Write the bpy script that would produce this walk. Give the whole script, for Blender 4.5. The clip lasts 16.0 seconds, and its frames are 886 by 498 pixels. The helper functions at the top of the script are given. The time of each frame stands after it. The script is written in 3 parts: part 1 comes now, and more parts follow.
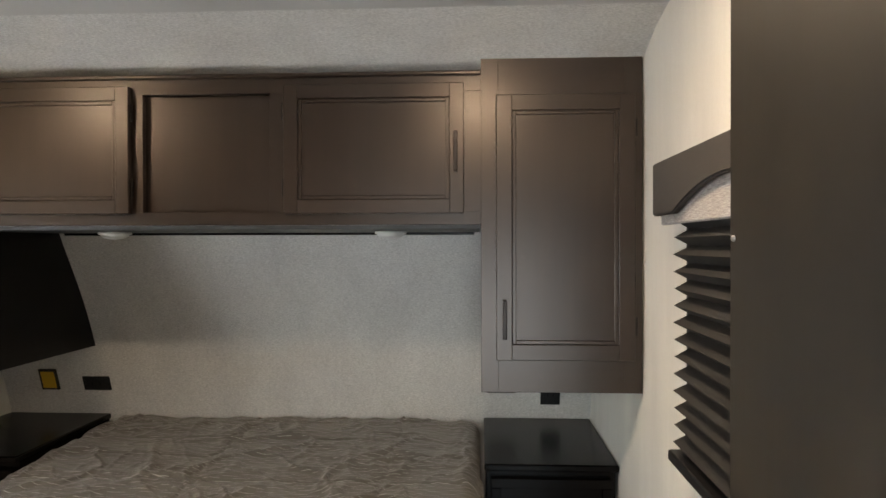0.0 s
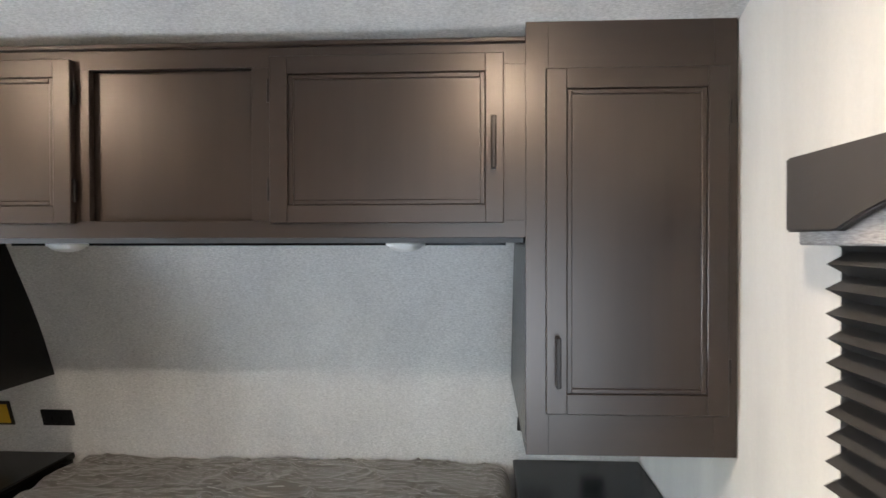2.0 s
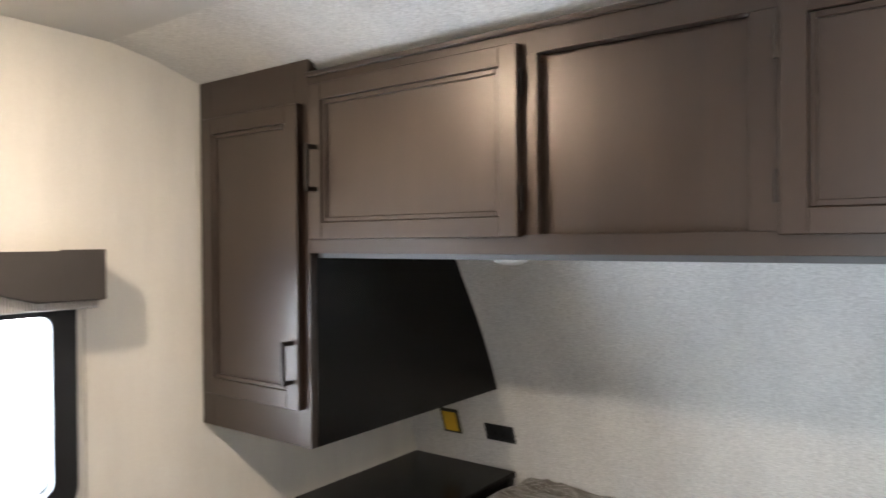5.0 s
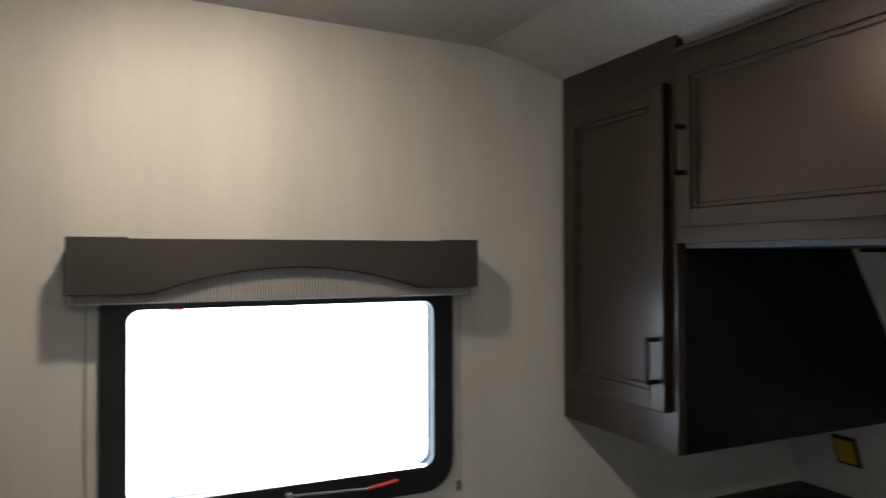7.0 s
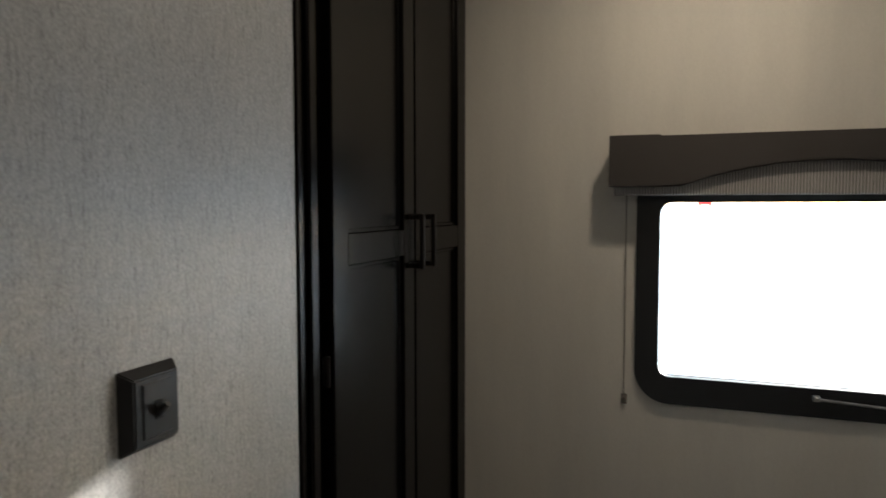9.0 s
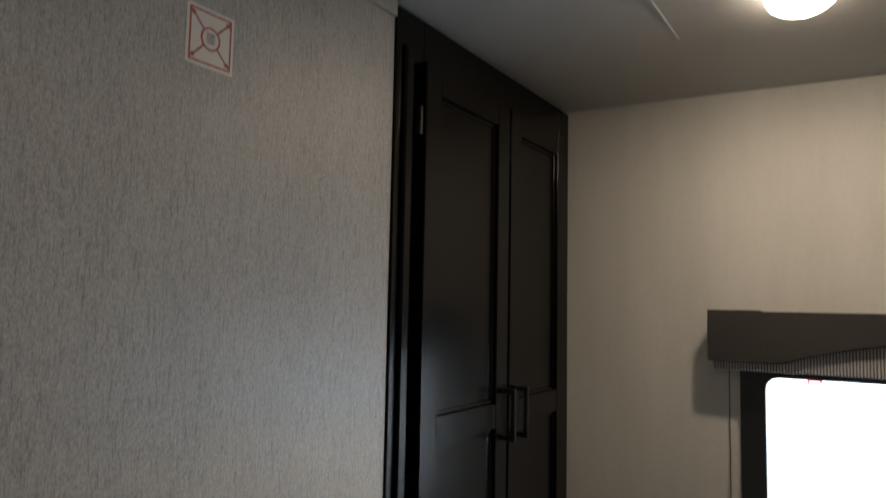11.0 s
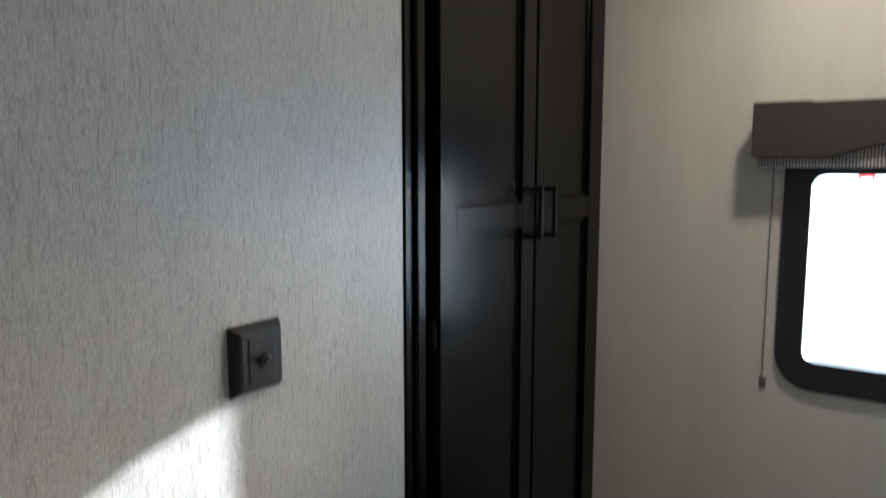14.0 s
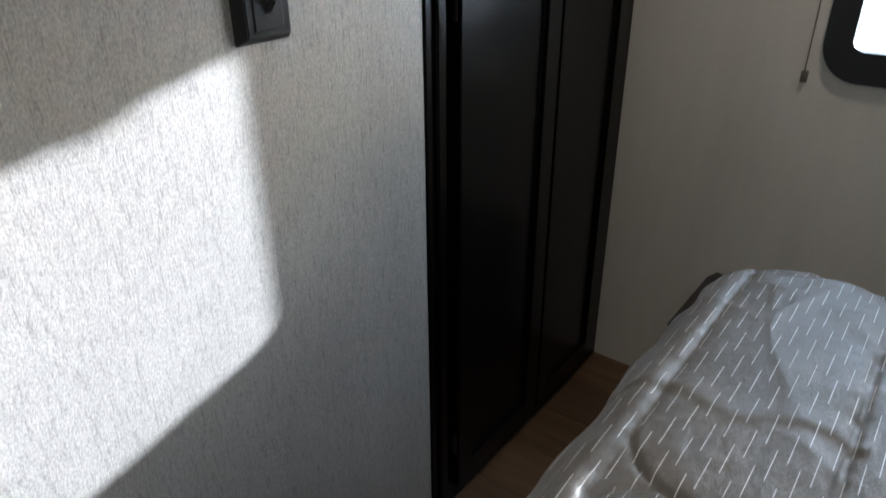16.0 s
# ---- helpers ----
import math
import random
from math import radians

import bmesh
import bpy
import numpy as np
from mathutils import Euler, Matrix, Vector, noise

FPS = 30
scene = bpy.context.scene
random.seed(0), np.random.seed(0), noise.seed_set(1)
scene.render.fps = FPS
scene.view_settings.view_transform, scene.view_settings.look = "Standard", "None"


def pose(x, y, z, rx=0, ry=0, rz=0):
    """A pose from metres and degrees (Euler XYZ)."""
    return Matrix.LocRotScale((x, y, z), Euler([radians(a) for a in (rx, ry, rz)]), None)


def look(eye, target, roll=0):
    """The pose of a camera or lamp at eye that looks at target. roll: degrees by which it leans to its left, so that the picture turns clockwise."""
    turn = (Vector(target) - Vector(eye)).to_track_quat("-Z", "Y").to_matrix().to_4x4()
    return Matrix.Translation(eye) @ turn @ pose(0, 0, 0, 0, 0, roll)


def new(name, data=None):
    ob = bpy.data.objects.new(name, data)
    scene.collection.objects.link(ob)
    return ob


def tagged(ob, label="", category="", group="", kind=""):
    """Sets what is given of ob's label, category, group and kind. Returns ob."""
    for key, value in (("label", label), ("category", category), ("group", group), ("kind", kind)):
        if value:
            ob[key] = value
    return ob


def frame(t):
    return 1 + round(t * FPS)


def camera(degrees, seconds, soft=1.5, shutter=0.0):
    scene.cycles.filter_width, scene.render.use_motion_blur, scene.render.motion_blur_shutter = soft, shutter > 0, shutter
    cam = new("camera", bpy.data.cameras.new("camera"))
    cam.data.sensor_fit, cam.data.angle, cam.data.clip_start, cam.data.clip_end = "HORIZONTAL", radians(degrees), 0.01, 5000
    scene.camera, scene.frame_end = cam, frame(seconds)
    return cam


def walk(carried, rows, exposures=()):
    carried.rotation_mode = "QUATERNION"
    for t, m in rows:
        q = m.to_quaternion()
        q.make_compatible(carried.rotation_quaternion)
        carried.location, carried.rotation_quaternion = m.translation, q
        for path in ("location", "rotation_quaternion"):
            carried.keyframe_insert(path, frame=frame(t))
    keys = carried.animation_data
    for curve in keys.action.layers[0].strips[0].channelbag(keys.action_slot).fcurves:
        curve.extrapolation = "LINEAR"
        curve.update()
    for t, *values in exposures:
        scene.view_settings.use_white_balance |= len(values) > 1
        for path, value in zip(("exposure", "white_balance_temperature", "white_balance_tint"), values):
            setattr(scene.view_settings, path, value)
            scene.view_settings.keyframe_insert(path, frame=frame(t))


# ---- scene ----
cam = camera(64.9, 16.0, shutter=0.5)
PATH = [
    (0, (0.051, 0.317, 1.394), (-0.056, 2.314, 1.381), -0.1),
    (0.5, (0.056, 0.392, 1.403), (-0.053, 2.389, 1.388), -0.2),
    (1, (0.042, 0.496, 1.402), (-0.067, 2.493, 1.382), -0.1),
    (1.5, (-0.006, 0.646, 1.421), (-0.123, 2.642, 1.403), -0.1),
    (2, (-0.033, 0.74, 1.44), (-0.15, 2.737, 1.417), -0.1),
    (2.5, (-0.073, 0.904, 1.442), (-0.208, 2.9, 1.419), -0.1),
    (3, (-0.118, 0.994, 1.453), (-0.368, 2.978, 1.425), -0.2),
    (3.5, (-0.162, 1.035, 1.458), (-0.573, 2.992, 1.433), -0.3),
    (4, (-0.21, 1.09, 1.469), (-0.831, 2.991, 1.442), -0.4),
    (4.5, (-0.249, 1.093, 1.469), (-1.178, 2.864, 1.446), -0.5),
    (4.7, (-0.257, 1.091, 1.472), (-1.3, 2.797, 1.451), -0.5),
    (6.8, (-0.332, 1.075, 1.426), (-2.098, 2.012, 1.435), -0.1),
    (7, (-0.335, 1.113, 1.418), (-2.148, 1.956, 1.443), -0.2),
    (7.5, (-0.353, 1.102, 1.377), (-2.287, 1.611, 1.394), -0.1),
    (8, (-0.339, 1.167, 1.331), (-2.329, 1.363, 1.302), 0.0),
    (8.4, (-0.297, 1.224, 1.327), (-2.269, 0.899, 1.255), -0.6),
    (8.5, (-0.281, 1.202, 1.317), (-2.235, 0.786, 1.233), -0.3),
    (8.7, (-0.256, 1.202, 1.306), (-2.166, 0.628, 1.164), -0.1),
    (10.8, (-0.191, 1.332, 1.444), (-1.891, 0.282, 1.544), 1.1),
    (11, (-0.184, 1.34, 1.454), (-1.875, 0.285, 1.62), 1.1),
    (11.5, (-0.182, 1.347, 1.478), (-1.855, 0.291, 1.772), 1.1),
    (12, (-0.182, 1.361, 1.482), (-1.835, 0.308, 1.882), 1.0),
    (12.5, (-0.198, 1.362, 1.449), (-1.844, 0.303, 1.862), 0.9),
    (13, (-0.223, 1.338, 1.381), (-1.863, 0.264, 1.775), 0.7),
    (13.5, (-0.235, 1.332, 1.375), (-1.895, 0.224, 1.492), 0.4),
    (14, (-0.255, 1.343, 1.337), (-1.872, 0.192, 1.094), -0.0),
    (14.5, (-0.266, 1.336, 1.297), (-1.843, 0.202, 0.82), -0.2),
    (15, (-0.273, 1.333, 1.268), (-1.8, 0.215, 0.622), -0.2),
    (15.5, (-0.274, 1.336, 1.233), (-1.748, 0.236, 0.446), -0.4),
    (16, (-0.271, 1.336, 1.214), (-1.679, 0.256, 0.292), -0.4),
]
EXPOSURES = [(0, 3.23, 7400, 14), (0.5, 3.48, 7050, 13), (1.0, 3.62, 6750, 12), (2.0, 3.76, 6450, 13), (3.0, 4.14, 6200, 13), (4.0, 4.28, 6250, 14),
             (4.7, 4.30, 6500, 14), (6.8, 2.42, 6050, 10), (7.5, 2.08, 6100, 10), (8.7, 1.48, 6350, 9), (10.8, 1.54, 6500, 12), (11.5, 1.80, 6400, 11), (12.5, 2.10, 6300, 11),
             (13.0, 2.02, 6450, 12), (13.5, 2.10, 6250, 11), (14.0, 2.24, 5750, 8), (15.0, 2.10, 5600, 8), (16, 2.06, 5700, 9)]
walk(cam, [(t, look(eye, target, roll)) for t, eye, target, roll in PATH], EXPOSURES)

# ---- world, sun, exposure ----
SUN_WAY = Vector((1.127, -0.480, -0.267)).normalized()
world = bpy.data.worlds.new("sky")
scene.world = world
world.use_nodes = True
wn = world.node_tree.nodes
sky = wn.new("ShaderNodeTexSky")
sky.sky_type, sky.sun_disc = "NISHITA", False
sky.sun_elevation = math.asin(-SUN_WAY.z)
sky.sun_rotation = math.atan2(-SUN_WAY.x, -SUN_WAY.y)
wn["Background"].inputs[1].default_value = 0.10
world.node_tree.links.new(sky.outputs[0], wn["Background"].inputs[0])

sun = new("sun", bpy.data.lights.new("sun", "SUN"))
sun.data.energy, sun.data.angle, sun.data.color = 3.9, radians(0.9), (1.0, 0.97, 0.93)
sun.matrix_world = look((-6, 3, 3), Vector((-6, 3, 3)) + SUN_WAY)

skylight = new("window_skylight", bpy.data.lights.new("window_skylight", "AREA"))
skylight.data.shape, skylight.data.size, skylight.data.size_y = "RECTANGLE", 0.95, 0.64
skylight.data.energy, skylight.data.color = 1.75, (0.72, 0.87, 1.0)
skylight.data.spread = radians(168)
skylight.matrix_world = look((-2.03, 1.480, 1.12), (-1.03, 1.370, 1.04))

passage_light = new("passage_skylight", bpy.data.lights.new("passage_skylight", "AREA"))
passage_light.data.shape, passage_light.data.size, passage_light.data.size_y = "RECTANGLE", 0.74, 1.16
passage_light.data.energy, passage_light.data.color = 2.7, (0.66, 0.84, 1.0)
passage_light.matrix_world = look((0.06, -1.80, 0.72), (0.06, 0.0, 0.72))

LAMP_GLOW, LENS_GLOW = 6.0, 84.0


# ---- materials ----
def material(name, rough=0.5, metal=0.0):
    m = bpy.data.materials.new(name)
    m.use_nodes = True
    b = m.node_tree.nodes["Principled BSDF"]
    b.inputs["Roughness"].default_value, b.inputs["Metallic"].default_value = rough, metal
    return m, m.node_tree.nodes, m.node_tree.links, b


def mapped(n, l, scale):
    co, mp = n.new("ShaderNodeTexCoord"), n.new("ShaderNodeMapping")
    mp.inputs["Scale"].default_value = scale
    l.new(co.outputs["Object"], mp.inputs[0])
    return mp.outputs[0]


def noise_tex(n, l, scale, vec, detail=4.0, rough=0.6):
    t = n.new("ShaderNodeTexNoise")
    t.inputs["Scale"].default_value, t.inputs["Detail"].default_value, t.inputs["Roughness"].default_value = scale, detail, rough
    l.new(vec, t.inputs["Vector"])
    return t.outputs[0]


def ramp(n, l, src, stops):
    r = n.new("ShaderNodeValToRGB")
    for i, (p, c) in enumerate(stops):
        e = r.color_ramp.elements[i] if i < 2 else r.color_ramp.elements.new(p)
        e.position, e.color = p, (*c, 1)
    l.new(src, r.inputs[0])
    return r.outputs[0]


def mix(n, l, a, b, fac, kind="MIX"):
    x = n.new("ShaderNodeMix")
    x.data_type, x.blend_type = "RGBA", kind
    for k, v in ((0, fac), (6, a), (7, b)):
        if isinstance(v, (int, float)):
            x.inputs[k].default_value = v
        elif isinstance(v, tuple):
            x.inputs[k].default_value = (*v, 1)
        else:
            l.new(v, x.inputs[k])
    return x.outputs[2]


def scaled(n, l, src, lo, hi):
    r = n.new("ShaderNodeMapRange")
    r.inputs[3].default_value, r.inputs[4].default_value = lo, hi
    l.new(src, r.inputs[0])
    return r.outputs[0]


def bump(n, l, b, src, strength, dist):
    u = n.new("ShaderNodeBump")
    u.inputs["Strength"].default_value, u.inputs["Distance"].default_value = strength, dist
    l.new(src, u.inputs["Height"])
    l.new(u.outputs[0], b.inputs["Normal"])


def plain(name, color, rough=0.5, metal=0.0, spread=0.12, grain=60.0, relief=0.05):
    m, n, l, b = material(name, rough, metal)
    v = mapped(n, l, (1, 1, 1))
    big, fine = noise_tex(n, l, 3.0, v), noise_tex(n, l, grain, v)
    dark = tuple(c * (1 - spread) for c in color)
    lite = tuple(min(1, c * (1 + spread)) for c in color)
    l.new(ramp(n, l, big, ((0.3, dark), (0.7, lite))), b.inputs["Base Color"])
    l.new(scaled(n, l, fine, max(0, rough - 0.06), min(1, rough + 0.06)), b.inputs["Roughness"])
    if relief:
        bump(n, l, b, fine, relief, 0.002)
    return m


def wood(name, dark, lite, rough, along="z", scale=1.0, coat=0.0):
    m, n, l, b = material(name, rough)
    s = {"z": (38, 38, 1.6), "x": (1.6, 38, 38), "y": (38, 1.6, 38)}[along]
    v = mapped(n, l, tuple(q * scale for q in s))
    g = noise_tex(n, l, 1.0, v, 6.0, 0.65)
    v2 = mapped(n, l, (1, 1, 1))
    cloud = noise_tex(n, l, 5.0, v2, 5.0)
    base = ramp(n, l, g, ((0.25, dark), (0.75, lite)))
    tint = ramp(n, l, cloud, ((0.3, (0.70, 0.70, 0.71)), (0.7, (1.22, 1.2, 1.16))))
    l.new(mix(n, l, base, tint, 1.0, "MULTIPLY"), b.inputs["Base Color"])
    l.new(scaled(n, l, g, rough - 0.05, rough + 0.08), b.inputs["Roughness"])
    b.inputs["Coat Weight"].default_value, b.inputs["Coat Roughness"].default_value = coat, 0.28
    if coat:
        b.inputs["Specular IOR Level"].default_value = 0.64
        b.inputs["Specular Tint"].default_value = (1.0, 0.84, 0.74, 1)
    bump(n, l, b, g, 0.03, 0.0008)
    return m


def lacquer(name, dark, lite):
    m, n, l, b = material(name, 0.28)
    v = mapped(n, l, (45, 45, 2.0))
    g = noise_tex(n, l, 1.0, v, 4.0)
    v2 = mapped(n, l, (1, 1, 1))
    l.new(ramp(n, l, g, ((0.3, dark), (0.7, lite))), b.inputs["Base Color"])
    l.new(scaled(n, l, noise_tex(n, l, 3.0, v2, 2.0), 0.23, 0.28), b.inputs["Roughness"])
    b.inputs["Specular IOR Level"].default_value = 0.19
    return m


def wallpaper(name, dark, lite, rough, fine=(520, 520, 42), relief=0.5, sheen=0.0, threads=0.0):
    m, n, l, b = material(name, rough)
    v = mapped(n, l, fine)
    t = noise_tex(n, l, 1.0, v, 3.0, 0.7)
    if threads:
        long = noise_tex(n, l, 1.0, mapped(n, l, (430, 430, 40)), 3.0, 0.6)
        t = mix(n, l, t, long, threads)
    v2 = mapped(n, l, (7, 7, 1.2))
    cloud = noise_tex(n, l, 1.0, v2, 4.0, 0.6)
    base = ramp(n, l, t, ((0.30, dark), (0.70, lite)))
    tint = ramp(n, l, cloud, ((0.3, (0.92, 0.92, 0.92)), (0.7, (1.06, 1.06, 1.05))))
    if threads:
        base = mix(n, l, base, ramp(n, l, long, ((0.32, (0.72, 0.72, 0.71)), (0.45, (1.0, 1.0, 1.0)))), 1.0, "MULTIPLY")
    l.new(mix(n, l, base, tint, 1.0, "MULTIPLY"), b.inputs["Base Color"])
    l.new(scaled(n, l, t, rough - 0.08, rough + 0.12), b.inputs["Roughness"])
    b.inputs["Specular IOR Level"].default_value = 0.5 + sheen
    bump(n, l, b, t, relief, 0.0012)
    return m


def ribbed(name, dark, lite, pitch):
    """Upright ribs along y, of uneven shade."""
    m, n, l, b = material(name, 0.75)
    w = n.new("ShaderNodeTexWave")
    w.bands_direction = "Y"
    w.inputs["Scale"].default_value = 2 * math.pi / 20 / pitch
    w.inputs["Distortion"].default_value, w.inputs["Detail Scale"].default_value = 1.2, 2.0
    l.new(mapped(n, l, (1, 1, 1)), w.inputs[0])
    fine = noise_tex(n, l, 1.0, mapped(n, l, (500, 260, 30)), 3.0, 0.7)
    t = mix(n, l, w.outputs[0], fine, 0.35)
    l.new(ramp(n, l, t, ((0.2, dark), (0.75, lite))), b.inputs["Base Color"])
    bump(n, l, b, t, 0.8, 0.0015)
    return m


ESPRESSO = wood("espresso_wood", (0.0080, 0.0042, 0.0029), (0.0162, 0.0089, 0.0062), 0.33, coat=0.34)
ESPRESSO_RAIL = wood("espresso_wood_rail", (0.0080, 0.0042, 0.0029), (0.0162, 0.0089, 0.0062), 0.33, "x", coat=0.34)
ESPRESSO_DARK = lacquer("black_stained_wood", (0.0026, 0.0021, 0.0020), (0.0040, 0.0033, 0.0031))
DOOR_BROWN = wood("door_laminate", (0.012, 0.0094, 0.0062), (0.020, 0.0158, 0.0108), 0.42)
GREY_PAPER = wallpaper("grey_wallpaper", (0.225, 0.220, 0.210), (0.52, 0.51, 0.49), 0.42, (520, 520, 240), 0.40, 0.4, 0.12)
HEAD_PAPER = wallpaper("headboard_wallpaper", (0.44, 0.44, 0.44), (0.78, 0.78, 0.775), 0.55, (120, 330, 330), 0.8)
CREAM_PAPER = wallpaper("cream_wallpaper", (0.68, 0.66, 0.62), (0.74, 0.72, 0.68), 0.6, (420, 420, 160), 0.14)
CEILING_WHITE = plain("ceiling_panel", (0.54, 0.54, 0.535), 0.55, spread=0.04, grain=180, relief=0.08)
WHITE_PLASTIC = plain("white_plastic", (0.72, 0.72, 0.71), 0.35, spread=0.04)
GREY_LAMINATE = plain("grey_laminate", (0.07, 0.07, 0.072), 0.5, spread=0.05)
BLACK_PLASTIC = plain("black_plastic", (0.012, 0.012, 0.013), 0.38)
FRAME_BLACK = plain("window_frame_black", (0.010, 0.011, 0.013), 0.42)
BRONZE = plain("dark_bronze", (0.030, 0.026, 0.024), 0.38, 0.85)
NICKEL = plain("nickel", (0.45, 0.44, 0.42), 0.32, 1.0)
YELLOW = plain("yellow_plastic", (0.62, 0.38, 0.03), 0.4)
RED = plain("red_plastic", (0.50, 0.03, 0.02), 0.45)
RED_FILM = plain("red_film", (0.75, 0.05, 0.06), 0.5)
RED_FILM.node_tree.nodes["Principled BSDF"].inputs["Transmission Weight"].default_value = 0.7
PAPER_WHITE = plain("sticker_paper", (0.70, 0.66, 0.62), 0.5, spread=0.03)
PRINT_RED = plain("sticker_red", (0.36, 0.07, 0.045), 0.5)
PRINT_GREY = plain("sticker_grey", (0.16, 0.15, 0.15), 0.5)
TAUPE_FABRIC = plain("taupe_vinyl", (0.046, 0.041, 0.039), 0.62, grain=400, relief=0.25)
WEAVE = wallpaper("woven_fabric", (0.22, 0.21, 0.21), (0.52, 0.50, 0.49), 0.75, (500, 45, 500), 0.8)
WEAVE_UPRIGHT = ribbed("ribbed_fabric", (0.10, 0.096, 0.096), (0.56, 0.54, 0.53), 0.0058)
BLIND = plain("pleated_fabric", (0.026, 0.025, 0.025), 0.7, grain=300, relief=0.2)
MATTRESS = plain("mattress_ticking", (0.16, 0.155, 0.15), 0.8, grain=300, relief=0.3)
CORD = plain("cord", (0.18, 0.16, 0.14), 0.7)
DARK_VOID = plain("dark_slot", (0.008, 0.008, 0.008), 0.8)
GROUND_PALE = plain("pale_gravel", (0.50, 0.50, 0.49), 0.9, grain=20)


def vinyl_floor():
    m, n, l, b = material("oak_vinyl", 0.4)
    info = n.new("ShaderNodeObjectInfo")
    v = mapped(n, l, (30, 2.2, 30))
    g = noise_tex(n, l, 1.0, v, 7.0, 0.65)
    base = ramp(n, l, g, ((0.25, (0.062, 0.036, 0.020)), (0.75, (0.150, 0.096, 0.058))))
    hue = ramp(n, l, info.outputs["Random"], ((0.0, (0.8, 0.8, 0.8)), (1.0, (1.15, 1.12, 1.1))))
    l.new(mix(n, l, base, hue, 1.0, "MULTIPLY"), b.inputs["Base Color"])
    bump(n, l, b, g, 0.1, 0.001)
    return m


def quilt_fabric():
    m, n, l, b = material("quilt_satin", 0.34)
    v = mapped(n, l, (1, 1, 1))
    cloud = noise_tex(n, l, 5.0, v, 5.0)
    weave = noise_tex(n, l, 600.0, v, 2.0)
    base = ramp(n, l, cloud, ((0.3, (0.098, 0.086, 0.073)), (0.7, (0.144, 0.128, 0.110))))
    # short silver stitches in staggered rows across the bed
    co = n.new("ShaderNodeTexCoord")
    sep = n.new("ShaderNodeSeparateXYZ")
    l.new(co.outputs["Object"], sep.inputs[0])

    def saw(src, period, shift, keep):
        a = n.new("ShaderNodeMath")
        a.operation = "MULTIPLY_ADD"
        a.inputs[1].default_value, a.inputs[2].default_value = 1 / period, shift
        l.new(src, a.inputs[0])
        f = n.new("ShaderNodeMath")
        f.operation = "FRACT"
        l.new(a.outputs[0], f.inputs[0])
        c = n.new("ShaderNodeMath")
        c.operation = "LESS_THAN"
        c.inputs[1].default_value = keep
        l.new(f.outputs[0], c.inputs[0])
        return a.outputs[0], c.outputs[0]

    rows, row_on = saw(sep.outputs[1], 0.0135, 0.0, 0.085)
    fl = n.new("ShaderNodeMath")
    fl.operation = "FLOOR"
    l.new(rows, fl.inputs[0])
    st = n.new("ShaderNodeMath")
    st.operation = "MULTIPLY_ADD"
    st.inputs[1].default_value = 0.0371
    l.new(fl.outputs[0], st.inputs[0])
    l.new(sep.outputs[0], st.inputs[2])
    _, dash_on = saw(st.outputs[0], 0.094, 0.0, 0.56)
    both = n.new("ShaderNodeMath")
    both.operation = "MULTIPLY"
    l.new(row_on, both.inputs[0])
    l.new(dash_on, both.inputs[1])
    l.new(mix(n, l, base, (0.72, 0.71, 0.69), both.outputs[0]), b.inputs["Base Color"])
    b.inputs["Sheen Weight"].default_value = 0.15
    b.inputs["Roughness"].default_value = 0.33
    b.inputs["Specular IOR Level"].default_value = 0.65
    crinkle = noise_tex(n, l, 1.0, mapped(n, l, (26, 60, 40)), 6.0, 0.65)
    add = n.new("ShaderNodeMath")
    add.operation = "MULTIPLY_ADD"
    add.inputs[1].default_value = 0.12
    l.new(weave, add.inputs[0])
    l.new(crinkle, add.inputs[2])
    bump(n, l, b, add.outputs[0], 0.55, 0.006)
    return m


def glass():
    m = bpy.data.materials.new("window_glass")
    m.use_nodes = True
    n, l = m.node_tree.nodes, m.node_tree.links
    b = n["Principled BSDF"]
    b.inputs["Transmission Weight"].default_value = 1.0
    b.inputs["Roughness"].default_value = 0.0
    b.inputs["IOR"].default_value = 1.02
    b.inputs["Base Color"].default_value = (0.95, 0.97, 0.98, 1)
    return m


def lamp_glow(name, strength):
    m = bpy.data.materials.new(name)
    m.use_nodes = True
    b = m.node_tree.nodes["Principled BSDF"]
    b.inputs["Base Color"].default_value = (0.8, 0.8, 0.78, 1)
    b.inputs["Emission Color"].default_value = (1.0, 0.82, 0.61, 1)
    b.inputs["Emission Strength"].default_value = strength
    return m


OAK_VINYL, QUILT, GLASS = vinyl_floor(), quilt_fabric(), glass()
GLOW, GLOW_LENS = lamp_glow("lamp_diffuser", LAMP_GLOW), lamp_glow("lamp_lens", LENS_GLOW)


# ---- builders ----
def facing(x, y, z, way):
    """Width, height and outward axes of an upright face whose front looks -y, +y, +x or -x."""
    u = {"-y": (1, 0, 0), "+y": (-1, 0, 0), "+x": (0, 1, 0), "-x": (0, -1, 0)}[way]
    w = {"-y": (0, -1, 0), "+y": (0, 1, 0), "+x": (1, 0, 0), "-x": (-1, 0, 0)}[way]
    return Matrix(((u[0], 0, w[0], x), (u[1], 0, w[1], y), (u[2], 1, w[2], z), (0, 0, 0, 1)))


